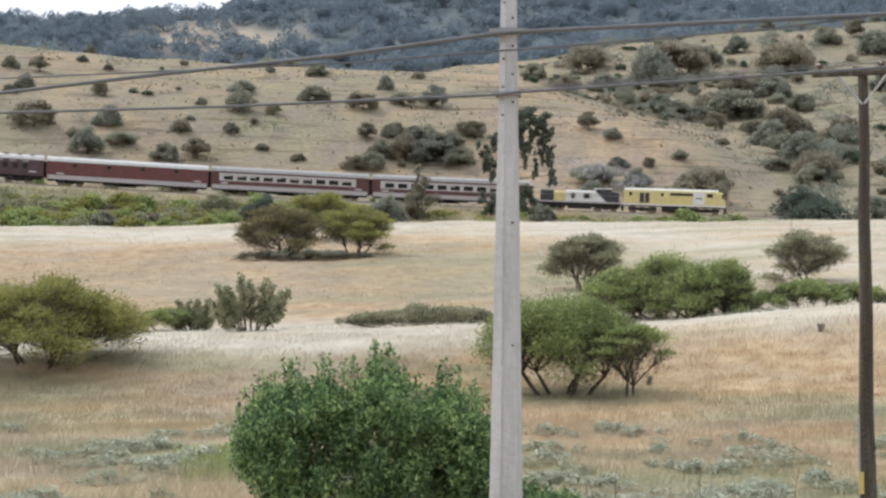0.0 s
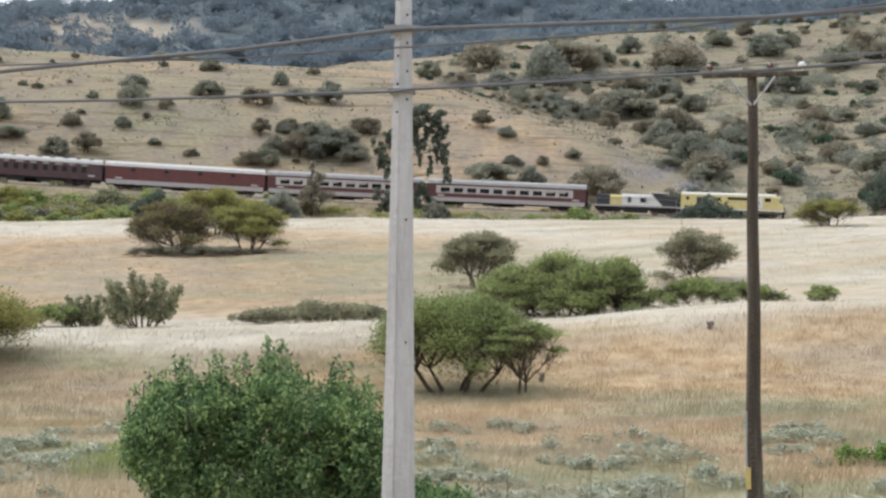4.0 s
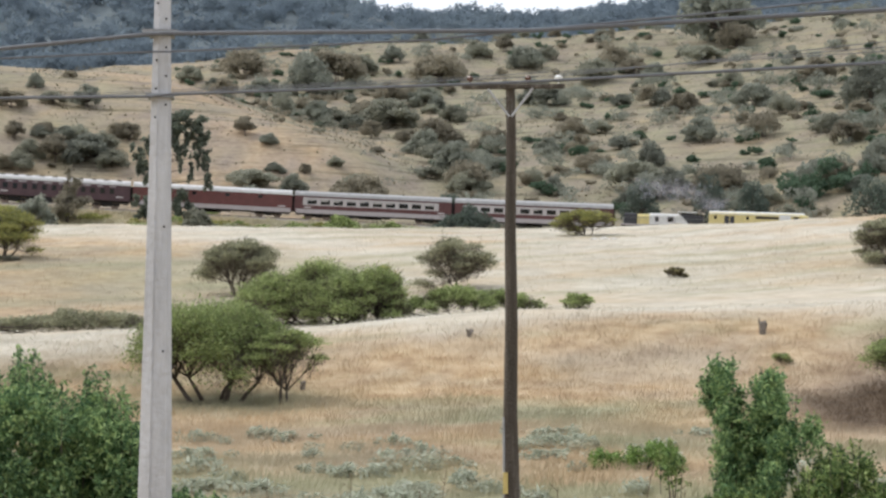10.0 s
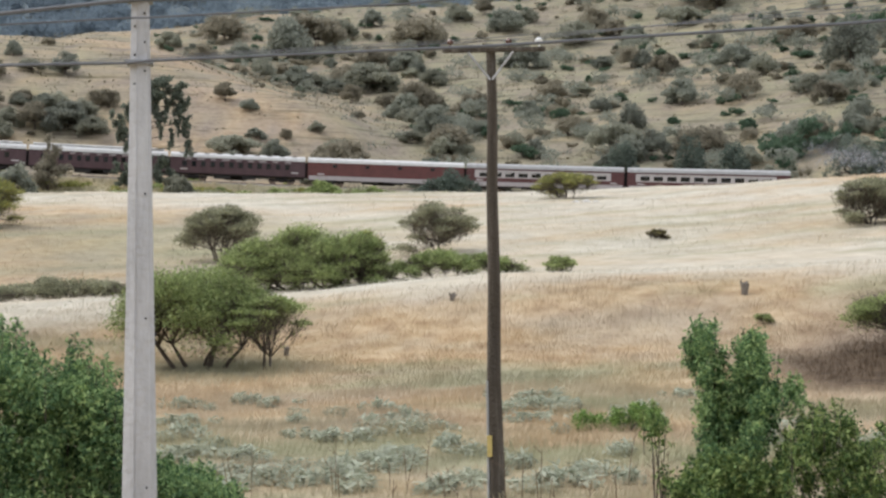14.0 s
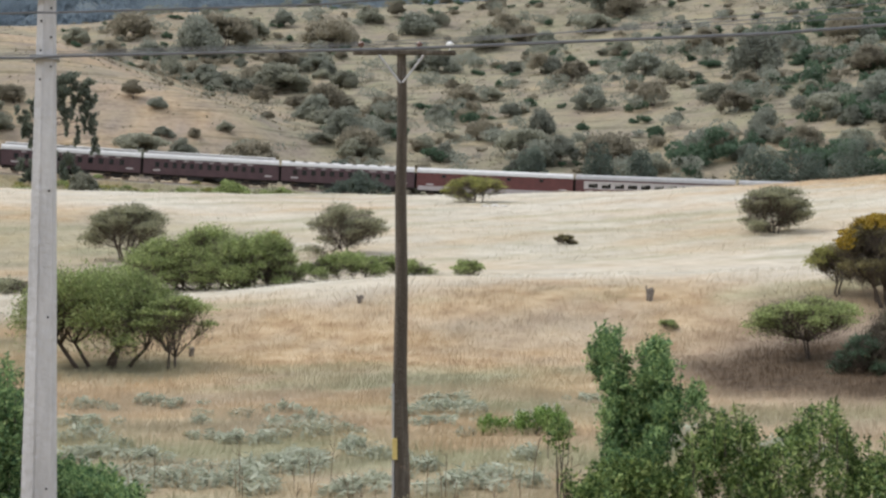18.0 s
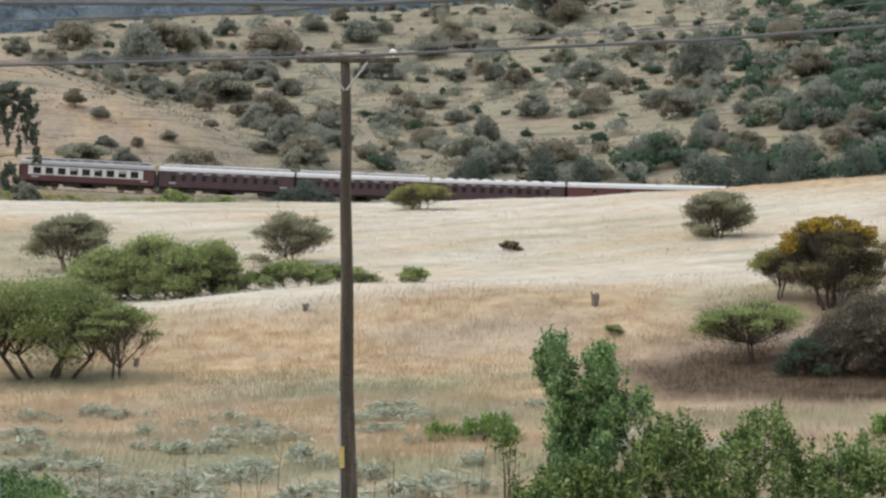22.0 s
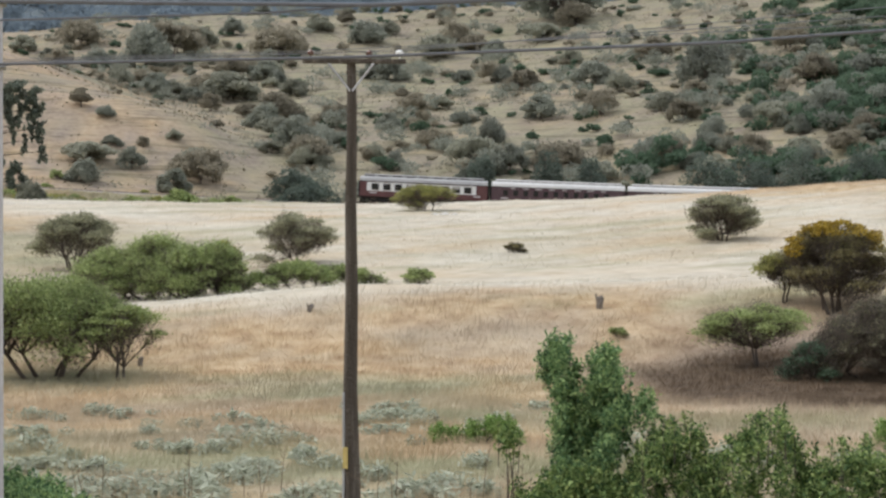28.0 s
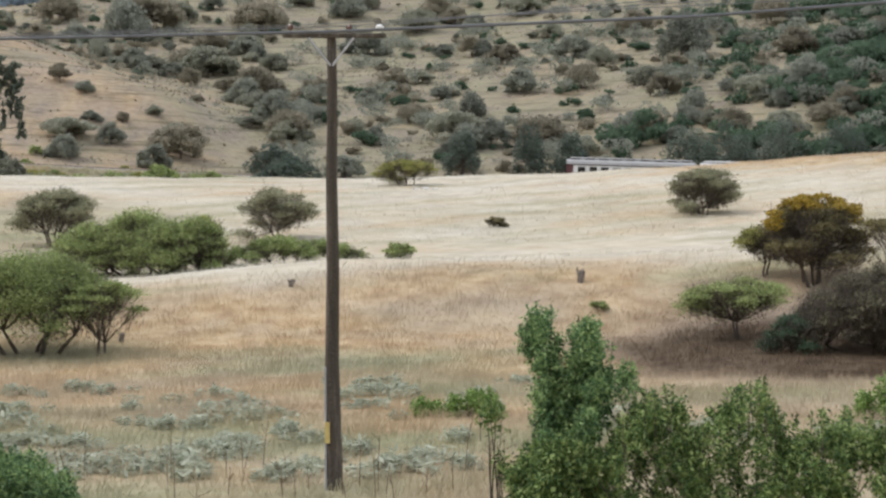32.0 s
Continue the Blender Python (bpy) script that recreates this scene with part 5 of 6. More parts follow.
wire("overhead_cable", [L(-48, 5.3), L(-30, 6.8), L(-15.82, 7.65), L(-7.9, 8.1), L(2.0, 8.6), R(2.6, 8.68), R(15.05, 9.2), R(28.46, 9.54), R(34.6, 9.73), R(46, 9.9), R(70, 9.6)], 0.0145, "grey overhead cable passing the concrete pole")

# ---- railway ----
BALLAST = material("grey brown ballast", mottled([(0.3, (0.22, 0.195, 0.17)), (0.7, (0.44, 0.405, 0.36))], 3), bump=0.8, scale=9)
RAIL_STEEL = material("worn rail steel", plain((0.28, 0.22, 0.18), 0.25), rough=0.5, metal=0.7)
SLEEPER = material("old sleeper timber", plain((0.10, 0.075, 0.055), 0.3, 5))


def arc_strip(name, offsets, mat, label, a0=-60, a1=75, step=0.6):
    """A bar along the track's arc: outline of (outward, up) points."""
    bm = bmesh.new()
    rings = []
    for az in np.arange(a0, a1 + step, step):
        z = float(rail_z(min(max(az, -30), 50)))
        rings.append([bm.verts.new(polar(az, TRACK_R + dr, z + dz)) for dr, dz in offsets])
    n = len(offsets)
    for a, b in zip(rings, rings[1:]):
        for k in range(n):
            bm.faces.new((a[k], a[(k + 1) % n], b[(k + 1) % n], b[k]))
    bmesh.ops.recalc_face_normals(bm, faces=bm.faces)
    return tagged(part(name, bm, mat, None), label, "railway", kind="structure")


arc_strip("track_bed", [(-2.6, -0.75), (-1.7, -0.22), (1.7, -0.22), (2.6, -0.75)], BALLAST, "grey-brown ballast bed of the single railway track")
for s in (-0.72, 0.72):
    arc_strip("rail", [(s - 0.07, -0.15), (s - 0.035, 0.0), (s + 0.035, 0.0), (s + 0.07, -0.15)], RAIL_STEEL, "worn steel rail on timber sleepers")


def sleepers():
    bm = bmesh.new()
    for az in np.arange(-26, 40, 0.18):
        z = float(rail_z(az))
        d, o = polar(az + 90, 1), polar(az, 1)
        c = polar(az, TRACK_R, z - 0.19)
        v = [bm.verts.new(c + 1.25 * sx * o + 0.12 * sy * d + Vector((0, 0, 0.06 * sz))) for sx in (-1, 1) for sy in (-1, 1) for sz in (-1, 1)]
        for f in ((0, 1, 3, 2), (4, 6, 7, 5), (0, 4, 5, 1), (2, 3, 7, 6), (1, 5, 7, 3), (0, 2, 6, 4)):
            bm.faces.new([v[i] for i in f])
    tagged(part("sleepers", bm, SLEEPER, None), "dark timber railway sleepers in ballast", "sleepers", kind="stuff")


sleepers()

# ---- the train ----
MAROON = material("dusty maroon coach paint", mottled([(0.25, (0.070, 0.042, 0.048)), (0.6, (0.100, 0.060, 0.066)), (0.8, (0.138, 0.090, 0.092))], 1.2), rough=0.5)
RED = material("faded red coach paint", mottled([(0.25, (0.092, 0.040, 0.040)), (0.6, (0.128, 0.056, 0.055)), (0.8, (0.165, 0.088, 0.083))], 1.2), rough=0.5)
ORANGE_RED = material("sun faded red coach paint", mottled([(0.25, (0.110, 0.045, 0.044)), (0.6, (0.155, 0.060, 0.056)), (0.8, (0.195, 0.095, 0.085))], 1.2), rough=0.5)
GREY_ROOF = material("dusty grey roof paint", plain((0.37, 0.365, 0.365), 0.2, 1.5), rough=0.7)
WHITE_ROOF = material("dusty white roof paint", plain((0.60, 0.59, 0.58), 0.15, 1.5), rough=0.7)
SKIRT = material("pale grey skirt paint", plain((0.43, 0.395, 0.395), 0.15, 2), rough=0.6)
CREAM = material("off white band paint", plain((0.50, 0.465, 0.455), 0.10, 2), rough=0.55)
GLASS = material("dark window glass", (lambda n, l: (0.012, 0.014, 0.016)), rough=0.08, spec=0.6)
BLIND = material("pale window blind", plain((0.42, 0.40, 0.37), 0.15, 2))
BLACK = material("sooty underframe black", plain((0.030, 0.028, 0.027), 0.3, 3), rough=0.8)
YELLOW = material("loco yellow paint", plain((0.66, 0.56, 0.26), 0.12, 1.5), rough=0.45)
WHITE = material("loco white paint", plain((0.72, 0.72, 0.70), 0.06, 2), rough=0.45)
DARK_GREY = material("dark grey hood paint", plain((0.055, 0.055, 0.06), 0.25, 2), rough=0.6)
ROOF_GREY = material("sooty loco roof", plain((0.30, 0.30, 0.29), 0.2, 2), rough=0.7)
TRUCKS = []


def truck(parent, x, base=2.4, wheel=0.46):
    """A two-axle truck: frame with springs, and wheelsets that turn."""
    ob = part("truck", boxes((x - base / 2 - 0.6, x + base / 2 + 0.6, -1.08, -0.96, 0.42, 0.66), (x - base / 2 - 0.6, x + base / 2 + 0.6, 0.96, 1.08, 0.42, 0.66), (x - 0.3, x + 0.3, -1.1, 1.1, 0.36, 0.74),
                             (x - base / 2 - 0.16, x - base / 2 + 0.16, -1.14, -0.96, 0.30, 0.60), (x + base / 2 - 0.16, x + base / 2 + 0.16, -1.14, -0.96, 0.30, 0.60),
                             (x - base / 2 - 0.16, x - base / 2 + 0.16, 0.96, 1.14, 0.30, 0.60), (x + base / 2 - 0.16, x + base / 2 + 0.16, 0.96, 1.14, 0.30, 0.60)), BLACK, parent)
    for s in (-1, 1):
        bm = bmesh.new()
        for y in (-0.75, 0.75):
            disc(bm, 0, y, 0, wheel, 0.13, 18)
            disc(bm, 0, y * 0.92, 0, wheel + 0.03, 0.03, 18)
        disc(bm, 0, 0, 0, 0.09, 1.5, 8)
        w = part("wheelset", bm, RAIL_STEEL, ob)
        w.location = (x + s * base / 2, 0, wheel)
        TRUCKS.append((w, wheel))
    return ob


def roof_section(half, eave, top, n=9):
    return [(half, eave - 0.06)] + [(half * math.cos(math.pi * k / n), eave + (top - eave) * math.sin(math.pi * k / n) ** 0.75) for k in range(n + 1)] + [(-half, eave - 0.06)]


def coach(label, length, paint, roof, band=None, windows=10, span=(0.07, 0.90), win=(1.25, 0.62), sill=1.98, skirt=True, clerestory=False, vents=0, band_z=(1.82, 2.88)):
    ob = thing("railway_coach", Matrix.Identity(4), label, "railway coach", "train")
    h = length / 2
    bm = prism([(-1.42, 1.0), (1.42, 1.0), (1.44, 1.6), (1.44, 3.12), (-1.44, 3.12), (-1.44, 1.6)], -h, h)
    bmesh.ops.bevel(bm, geom=[e for e in bm.edges if abs(e.verts[0].co.x - e.verts[1].co.x) < 1e-4 and abs(e.verts[0].co.y - e.verts[1].co.y) < 0.1], offset=0.10, segments=2, affect="EDGES")
    part("body", bm, paint, ob)
    part("roof", prism(roof_section(1.50, 3.14, 3.86), -h + 0.02, h - 0.02), roof, ob)
    part("cornice", boxes((-h + 0.03, h - 0.03, -1.475, -1.40, 3.02, 3.09), (-h + 0.03, h - 0.03, 1.40, 1.475, 3.02, 3.09)), BLACK if clerestory else paint, ob)
    if clerestory:
        part("clerestory", prism([(-0.80, 3.60), (0.80, 3.60), (0.80, 4.0), (0.86, 4.02), (0.5, 4.14), (-0.5, 4.14), (-0.86, 4.02), (-0.80, 4.0)], -h + 0.5, h - 0.5), roof, ob)
        for k in range(windows):
            x = -h + 1.3 + (length - 2.6) * k / (windows - 1)
            part("clerestory_panel", boxes((x - 0.62, x + 0.62, -0.815, 0.815, 3.84, 3.93)), BLACK if roof is GREY_ROOF else GREY_ROOF, ob)
    for k in range(vents):
        x = -h + 1.5 + (length - 3.0) * k / max(vents - 1, 1)
        part("roof_vent", boxes((x - 0.33, x + 0.33, -1.12, -0.86, 3.50, 3.78)), BLACK, ob)
    if skirt:
        part("skirt", boxes((-h + 0.2, h - 0.2, -1.46, -1.38, 0.72, 1.30), (-h + 0.2, h - 0.2, 1.38, 1.46, 0.72, 1.30)), SKIRT, ob)
    part("underframe", boxes((-h + 0.1, h - 0.1, -1.2, 1.2, 0.80, 1.02), (-3.2, -1.0, -1.3, -0.5, 0.40, 0.82), (0.6, 2.4, -1.3, -0.4, 0.45, 0.82), (-1.8, 1.2, 0.5, 1.3, 0.42, 0.82)), BLACK, ob)
    x0, x1 = -h + span[0] * length, -h + span[1] * length
    if band:
        for y in (-1.455, 1.445):
            part("window_band", boxes((x0 - 0.35, x1 + 0.35, y - 0.006, y + 0.014, *band_z)), band, ob, "off-white painted window band")
    g = np.random.default_rng(int(length * 10) + windows)
    for y, f in ((-1.463, -1), (1.463, 1)):
        for k in range(windows):
            x = x0 + (x1 - x0) * (k + 0.5) / windows
            w = part("window", boxes((x - win[0] / 2 - 0.05, x + win[0] / 2 + 0.05, y - 0.010, y + 0.010, sill - 0.05, sill + win[1] + 0.05)), CREAM if band else MAROON, ob)
            yy = y + f * 0.012
            part("pane", boxes((x - win[0] / 2, x + win[0] / 2, yy - 0.006, yy + 0.006, sill, sill + win[1])), GLASS, w)
            if band and g.random() < 0.6:
                q = win[1] * g.uniform(0.15, 0.4)
                part("blind", boxes((x - win[0] / 2 + 0.03, x - win[0] / 2 + win[0] * g.uniform(0.4, 0.97), yy + f * 0.002 - 0.007, yy + f * 0.002 + 0.007, sill + win[1] - q, sill + win[1] - 0.02)), BLIND, w)
    for x in (-h + 1.35, h - 1.9):
        for y in (-1.452, 1.452):
            part("number_panel", boxes((x, x + 0.95, y - 0.006, y + 0.006, 1.42, 1.62)), CREAM, ob, "small off-white plate")
    for s in (-1, 1):
        part("gangway", boxes((s * h - 0.02 if s > 0 else -h - 0.24, h + 0.24 if s > 0 else -h + 0.02, -0.55, 0.55, 1.0, 3.1)), BLACK, ob)
        part("door", boxes((s * (h - 0.62) - 0.36, s * (h - 0.62) + 0.36, -1.452, -1.438, 1.08, 2.95)), paint, ob)
        part("step", boxes((s * (h - 0.62) - 0.34, s * (h - 0.62) + 0.34, -1.50, -1.20, 0.48, 0.53), (s * (h - 0.62) - 0.34, s * (h - 0.62) + 0.34, -1.44, -1.15, 0.78, 0.82)), BLACK, ob)
        truck(ob, s * (h - 3.1))
    return ob


def lettering(ob, x0, x1, z, n, seed):
    """Pale bars where the coach side carries words that cannot be read."""
    g = np.random.default_rng(seed)
    for k in range(n):
        x = x0 + (x1 - x0) * (k + 0.5) / n
        w = 0.7 * (x1 - x0) / n * g.uniform(0.5, 0.9)
        part("lettering_bar", boxes((x - w / 2, x + w / 2, -1.452, -1.438, z, z + 0.16)), SKIRT, ob)


def locomotive():
    ob = thing("diesel_locomotive", Matrix.Identity(4), "yellow diesel locomotive with white roof edge and white panel", "locomotive", "train")
    side = [(-1.38, 1.15), (1.38, 1.15), (1.40, 3.30), (1.15, 3.55), (-1.15, 3.55), (-1.40, 3.30)]
    part("body", prism(side, -6.7, 5.2), YELLOW, ob)
    nose = [(-1.38, 1.15), (1.38, 1.15), (1.30, 2.25), (1.05, 2.40), (-1.05, 2.40), (-1.30, 2.25)]
    part("cab", prism(side, 5.2, 6.35, taper=[(y * 0.97, z if z < 2 else z - 0.22) for y, z in side]), YELLOW, ob)
    part("nose", prism(nose, 6.3, 6.85, taper=[(y * 0.9, z if z < 2 else z - 0.35) for y, z in nose]), YELLOW, ob)
    part("roof", prism([(-1.2, 3.52), (1.2, 3.52), (0.9, 3.74), (-0.9, 3.74)], -6.6, 5.9), WHITE, ob)
    part("roof_hatch", boxes((-3.0, -0.6, -0.7, 0.7, 3.7, 3.86), (1.0, 2.2, -0.5, 0.5, 3.7, 3.84)), ROOF_GREY, ob)
    part("exhaust_stack", boxes((-1.3, -0.9, -0.2, 0.2, 3.84, 4.05)), BLACK, ob)
    part("roof_edge", boxes((-6.7, 5.3, -1.415, -1.30, 3.22, 3.36), (-6.7, 5.3, 1.30, 1.415, 3.22, 3.36)), WHITE, ob)
    for y in (-1.408, 1.408):
        for x0, x1, z0, z1, nm, mat in ((-4.6, -3.98, 1.35, 2.95, "door", DARK_GREY), (-3.86, -3.3, 1.35, 2.95, "door", DARK_GREY), (-6.0, -5.62, 2.45, 2.95, "window", GLASS), (-1.75, -1.4, 2.45, 2.95, "window", GLASS),
                                        (-0.5, 2.5, 2.62, 3.02, "louvre_panel", DARK_GREY), (2.6, 4.1, 1.3, 3.2, "side_panel", WHITE), (4.4, 5.15, 2.45, 3.05, "cab_window", GLASS)):
            p = part(nm, boxes((x0, x1, y - 0.012, y + 0.012, z0, z1)), mat, ob)
            if nm == "louvre_panel":
                for k in range(9):
                    part("slat", boxes((x0 + 0.04 + k * 0.33, x0 + 0.32 + k * 0.33, y * 1.012 - 0.012, y * 1.012 + 0.012, 2.66, 2.98)), BLACK, p)
            if nm == "side_panel":
                part("emblem_bar", boxes((x0 + 0.3, x1 - 0.35, y * 1.01 - 0.006, y * 1.01 + 0.006, 2.15, 2.35)), DARK_GREY, p)
    for y in (-0.65, 0.65):
        part("windscreen", boxes((6.30, 6.40, y - 0.42, y + 0.42, 2.5, 3.05)), GLASS, ob)
    part("headlight", disc(bmesh.new(), 0, 0, 0, 0.16, 0.1, 12), WHITE, ob).matrix_basis = pose(6.42, 0, 2.85, 0, 0, 90)
    part("sill", boxes((-6.9, 6.95, -1.42, 1.42, 0.98, 1.16)), WHITE, ob)
    part("fuel_tank", boxes((-1.6, 1.6, -1.25, 1.25, 0.38, 0.95)), BLACK, ob)
    part("pilot", boxes((6.75, 7.02, -1.25, 1.25, 0.25, 0.98)), BLACK, ob)
    part("pilot", boxes((-7.0, -6.8, -1.25, 1.25, 0.3, 0.98)), BLACK, ob)
    for p in ob.children_recursive:
        for v in p.data.vertices:
            v.co.z = v.co.z if v.co.z < 1.15 else 1.15 + 0.84 * (v.co.z - 1.15)
    for x in (-4.2, 4.2):
        truck(ob, x, 2.6, 0.5)
    return ob


def service_loco():
    ob = thing("service_locomotive", Matrix.Identity(4), "small white and yellow service locomotive with dark hoods", "locomotive", "train")
    part("deck", boxes((-5.7, 5.7, -1.35, 1.35, 1.0, 1.2)), SKIRT, ob)
    part("underframe", boxes((-5.5, 5.5, -1.1, 1.1, 0.7, 1.0), (-1.6, 1.6, -1.25, 1.25, 0.4, 0.8)), BLACK, ob)
    part("rear_hood", prism([(-1.0, 1.2), (1.0, 1.2), (1.0, 2.5), (0.8, 2.7), (-0.8, 2.7), (-1.0, 2.5)], -5.3, -3.5), DARK_GREY, ob)
    part("engine_hood", prism([(-1.15, 1.2), (1.15, 1.2), (1.15, 2.35), (0.95, 2.6), (-0.95, 2.6), (-1.15, 2.35)], -3.5, -1.9), YELLOW, ob)
    part("hood", prism([(-1.2, 1.2), (1.2, 1.2), (1.2, 2.5), (1.0, 2.72), (-1.0, 2.72), (-1.2, 2.5)], -1.9, 2.0), WHITE, ob)
    bm = bmesh.new()
    v = [bm.verts.new(p) for y in (-1.24, 1.24) for p in ((2.0, y, 1.2), (3.6, y, 1.2), (2.0, y, 2.8))]
    for f in ((0, 1, 2), (5, 4, 3), (0, 3, 4, 1), (1, 4, 5, 2), (2, 5, 3, 0)):
        bm.faces.new([v[i] for i in f])
    part("sloped_panel", bm, WHITE, ob)
    part("cab", prism([(-1.2, 1.2), (1.2, 1.2), (1.2, 2.9), (-1.2, 2.9)], 2.35, 5.3, taper=[(-1.2, 1.2), (1.2, 1.2), (1.2, 2.5), (-1.2, 2.5)]), DARK_GREY, ob)
    part("cab_roof", boxes((1.9, 4.4, -1.35, 1.35, 2.92, 3.08)), WHITE, ob)
    for y in (-1.21, 1.21):
        for x0, x1 in ((-1.2, -0.6), (0.5, 1.4)):
            p = part("window", boxes((x0, x1, y - 0.012, y + 0.012, 1.55, 2.35)), SKIRT, ob)
            part("pane", boxes((x0 + 0.1, x1 - 0.1, y * 1.012 - 0.006, y * 1.012 + 0.006, 1.65, 2.25)), GLASS, p)
        part("handrail", boxes((-5.5, 5.5, y * 1.1 - 0.02, y * 1.1 + 0.02, 2.05, 2.09), *[(x - 0.02, x + 0.02, y * 1.1 - 0.02, y * 1.1 + 0.02, 1.2, 2.07) for x in (-5.4, -3.2, -1.0, 1.6, 5.4)]), STEEL, ob)
    for x in (-3.6, 3.6):
        truck(ob, x, 2.0, 0.46)
    return ob


coach_d = coach("dark maroon wooden coach with a vented pale roof", 18.1, MAROON, WHITE_ROOF, windows=12, win=(0.62, 0.7), sill=1.9, skirt=False, vents=10)
lettering(coach_d, -7.5, 7.5, 2.80, 9, 1)
coach_e = coach("dark maroon coach with a long pale roof", 18.1, MAROON, WHITE_ROOF, windows=13, win=(0.55, 0.7), sill=1.9, skirt=False, clerestory=True)
lettering(coach_e, -6, 6, 2.80, 7, 2)
coach_f = coach("dark maroon coach with a long pale roof", 18.1, MAROON, WHITE_ROOF, windows=11, win=(0.6, 0.7), sill=1.9, skirt=False, clerestory=True)
lettering(coach_f, -7, 7, 2.80, 8, 3)
# each vehicle with its middle's place ahead of the joint behind the plain red coach
TRAIN = [
    (locomotive(), 84.95),
    (service_loco(), 72.2),
    (coach("dull red coach with ten windows in an off-white band", 21.6, RED, GREY_ROOF, CREAM, 10), 54.6),
    (coach("dull red coach with ten windows in an off-white band, pale skirt", 21.4, RED, GREY_ROOF, CREAM, 10), 32.6),
    (coach("plain red coach with a pale roof and few windows", 21.3, ORANGE_RED, WHITE_ROOF, None, 4, win=(0.5, 0.35), sill=2.5), 10.85),
    (coach_d, -9.25), (coach_e, -27.75), (coach_f, -46.25),
    (coach("maroon end coach with nine windows in a white band", 17.4, RED, GREY_ROOF, WHITE, 9, span=(0.075, 0.89), win=(0.98, 0.84), sill=1.92, skirt=False, clerestory=True, band_z=(1.76, 2.94)), -64.6),
]


def joint_az(t):
    ease = min(max((t - 17) / 8, 0), 1)
    return -14.28 + 1.41246 * t + 0.0152313 * t * t - 0.00010159 * t ** 3 - 0.17 * ease * ease * (3 - 2 * ease)


def on_track(t, ahead):
    az = joint_az(t) + math.degrees(ahead / TRACK_R)
    d = 0.02
    a, b = (polar(q, TRACK_R, float(rail_z(q))) for q in (az - d, az + d))
    x = (b - a).normalized()
    y = Vector((0, 0, 1)).cross(x).normalized()
    m = Matrix((x, y, x.cross(y))).transposed().to_4x4()
    return Matrix.Translation((a + b) / 2) @ m


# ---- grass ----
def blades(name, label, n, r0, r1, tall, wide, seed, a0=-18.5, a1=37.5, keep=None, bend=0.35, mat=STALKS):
    g = np.random.default_rng(seed)
    a, r = np.radians(g.uniform(a0, a1, n)), np.sqrt(g.uniform(r0 * r0, r1 * r1, n))
    x, y = r * np.sin(a), r * np.cos(a)
    if keep is not None:
        k = keep(x, y, g)
        x, y = x[k], y[k]
    n = len(x)
    z = ground(x, y) - 0.03
    patch = 0.75 + 0.35 * fbm(x, y, 3.0, 8)
    h = tall * (0.5 + 0.8 * g.random(n)) * np.clip(patch, 0.35, 1.4)
    turn = g.uniform(0, math.pi, n)
    w = wide * (0.75 + 0.9 * g.random(n)) / 2
    lean = h[:, None] * bend * g.normal(size=(n, 2)) + np.array([0.12, 0.02]) * h[:, None]
    base = np.stack([x, y, z], 1)
    side = np.stack([np.cos(turn) * w, np.sin(turn) * w, np.zeros(n)], 1)
    tip = base + np.concatenate([lean, h[:, None]], 1)
    verts = np.stack([base - side, base + side, tip + 0.45 * side, tip - 0.45 * side], 1)
    mesh = mesh_of(name, verts.reshape(-1, 3), 4)
    set_growth(mesh, np.repeat(x, 4), np.repeat(y, 4))
    return tagged(part(name, mesh, mat, None), label, "grass", kind="stuff")


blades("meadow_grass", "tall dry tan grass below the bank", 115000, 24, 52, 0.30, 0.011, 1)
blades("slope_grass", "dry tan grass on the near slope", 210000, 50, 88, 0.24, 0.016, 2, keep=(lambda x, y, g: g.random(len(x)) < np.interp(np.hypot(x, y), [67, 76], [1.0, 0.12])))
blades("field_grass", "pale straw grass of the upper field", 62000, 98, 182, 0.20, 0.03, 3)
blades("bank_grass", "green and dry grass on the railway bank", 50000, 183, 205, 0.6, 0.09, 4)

blades("slope_tufts", "grey-brown grass tufts and low herbs on the dry slopes", 75000, 227, 535, 0.34, 0.30, 6, keep=(lambda x, y, g: fbm(x, y, 7, 61) + 0.6 * fbm(x, y, 2.2, 62) > g.uniform(-0.2, 1.3, len(x))), bend=0.5, mat=DRY_BRUSH)

LEAF_GRASS = foliage("fresh yellow green grass", (0.22, 0.26, 0.09), (0.36, 0.41, 0.15), (0.50, 0.54, 0.24), 2.0, 0.5)
blades("green_grass", "patch of fresh yellow-green grass among dry stalks", 5200, 36, 47, 0.34, 0.016, 5, -10.2, -6.2, (lambda x, y, g: np.hypot((np.degrees(np.arctan2(x, y)) + 8.1) / 1.9, (np.hypot(x, y) - 40.5) / 5.0) < g.uniform(0.2, 1.1, len(x))), mat=LEAF_GRASS)

# silver-leaved plants, weeds and stumps in the meadow
SILVER = []
for k in range(6):
    g = np.random.default_rng(200 + k)
    sprigs = [(0.13 * g.normal(), 0.11 * g.normal(), q, 0.085, 0.085, q) for q in g.uniform(0.09, 0.24, 12)]
    SILVER.append(leaves("silver_leaves", sprigs, 330, 0.038, 300 + k, inner=0.0, long=4.0, droop=-1.2))
    SILVER[-1].materials.append(LEAF_SILVER)


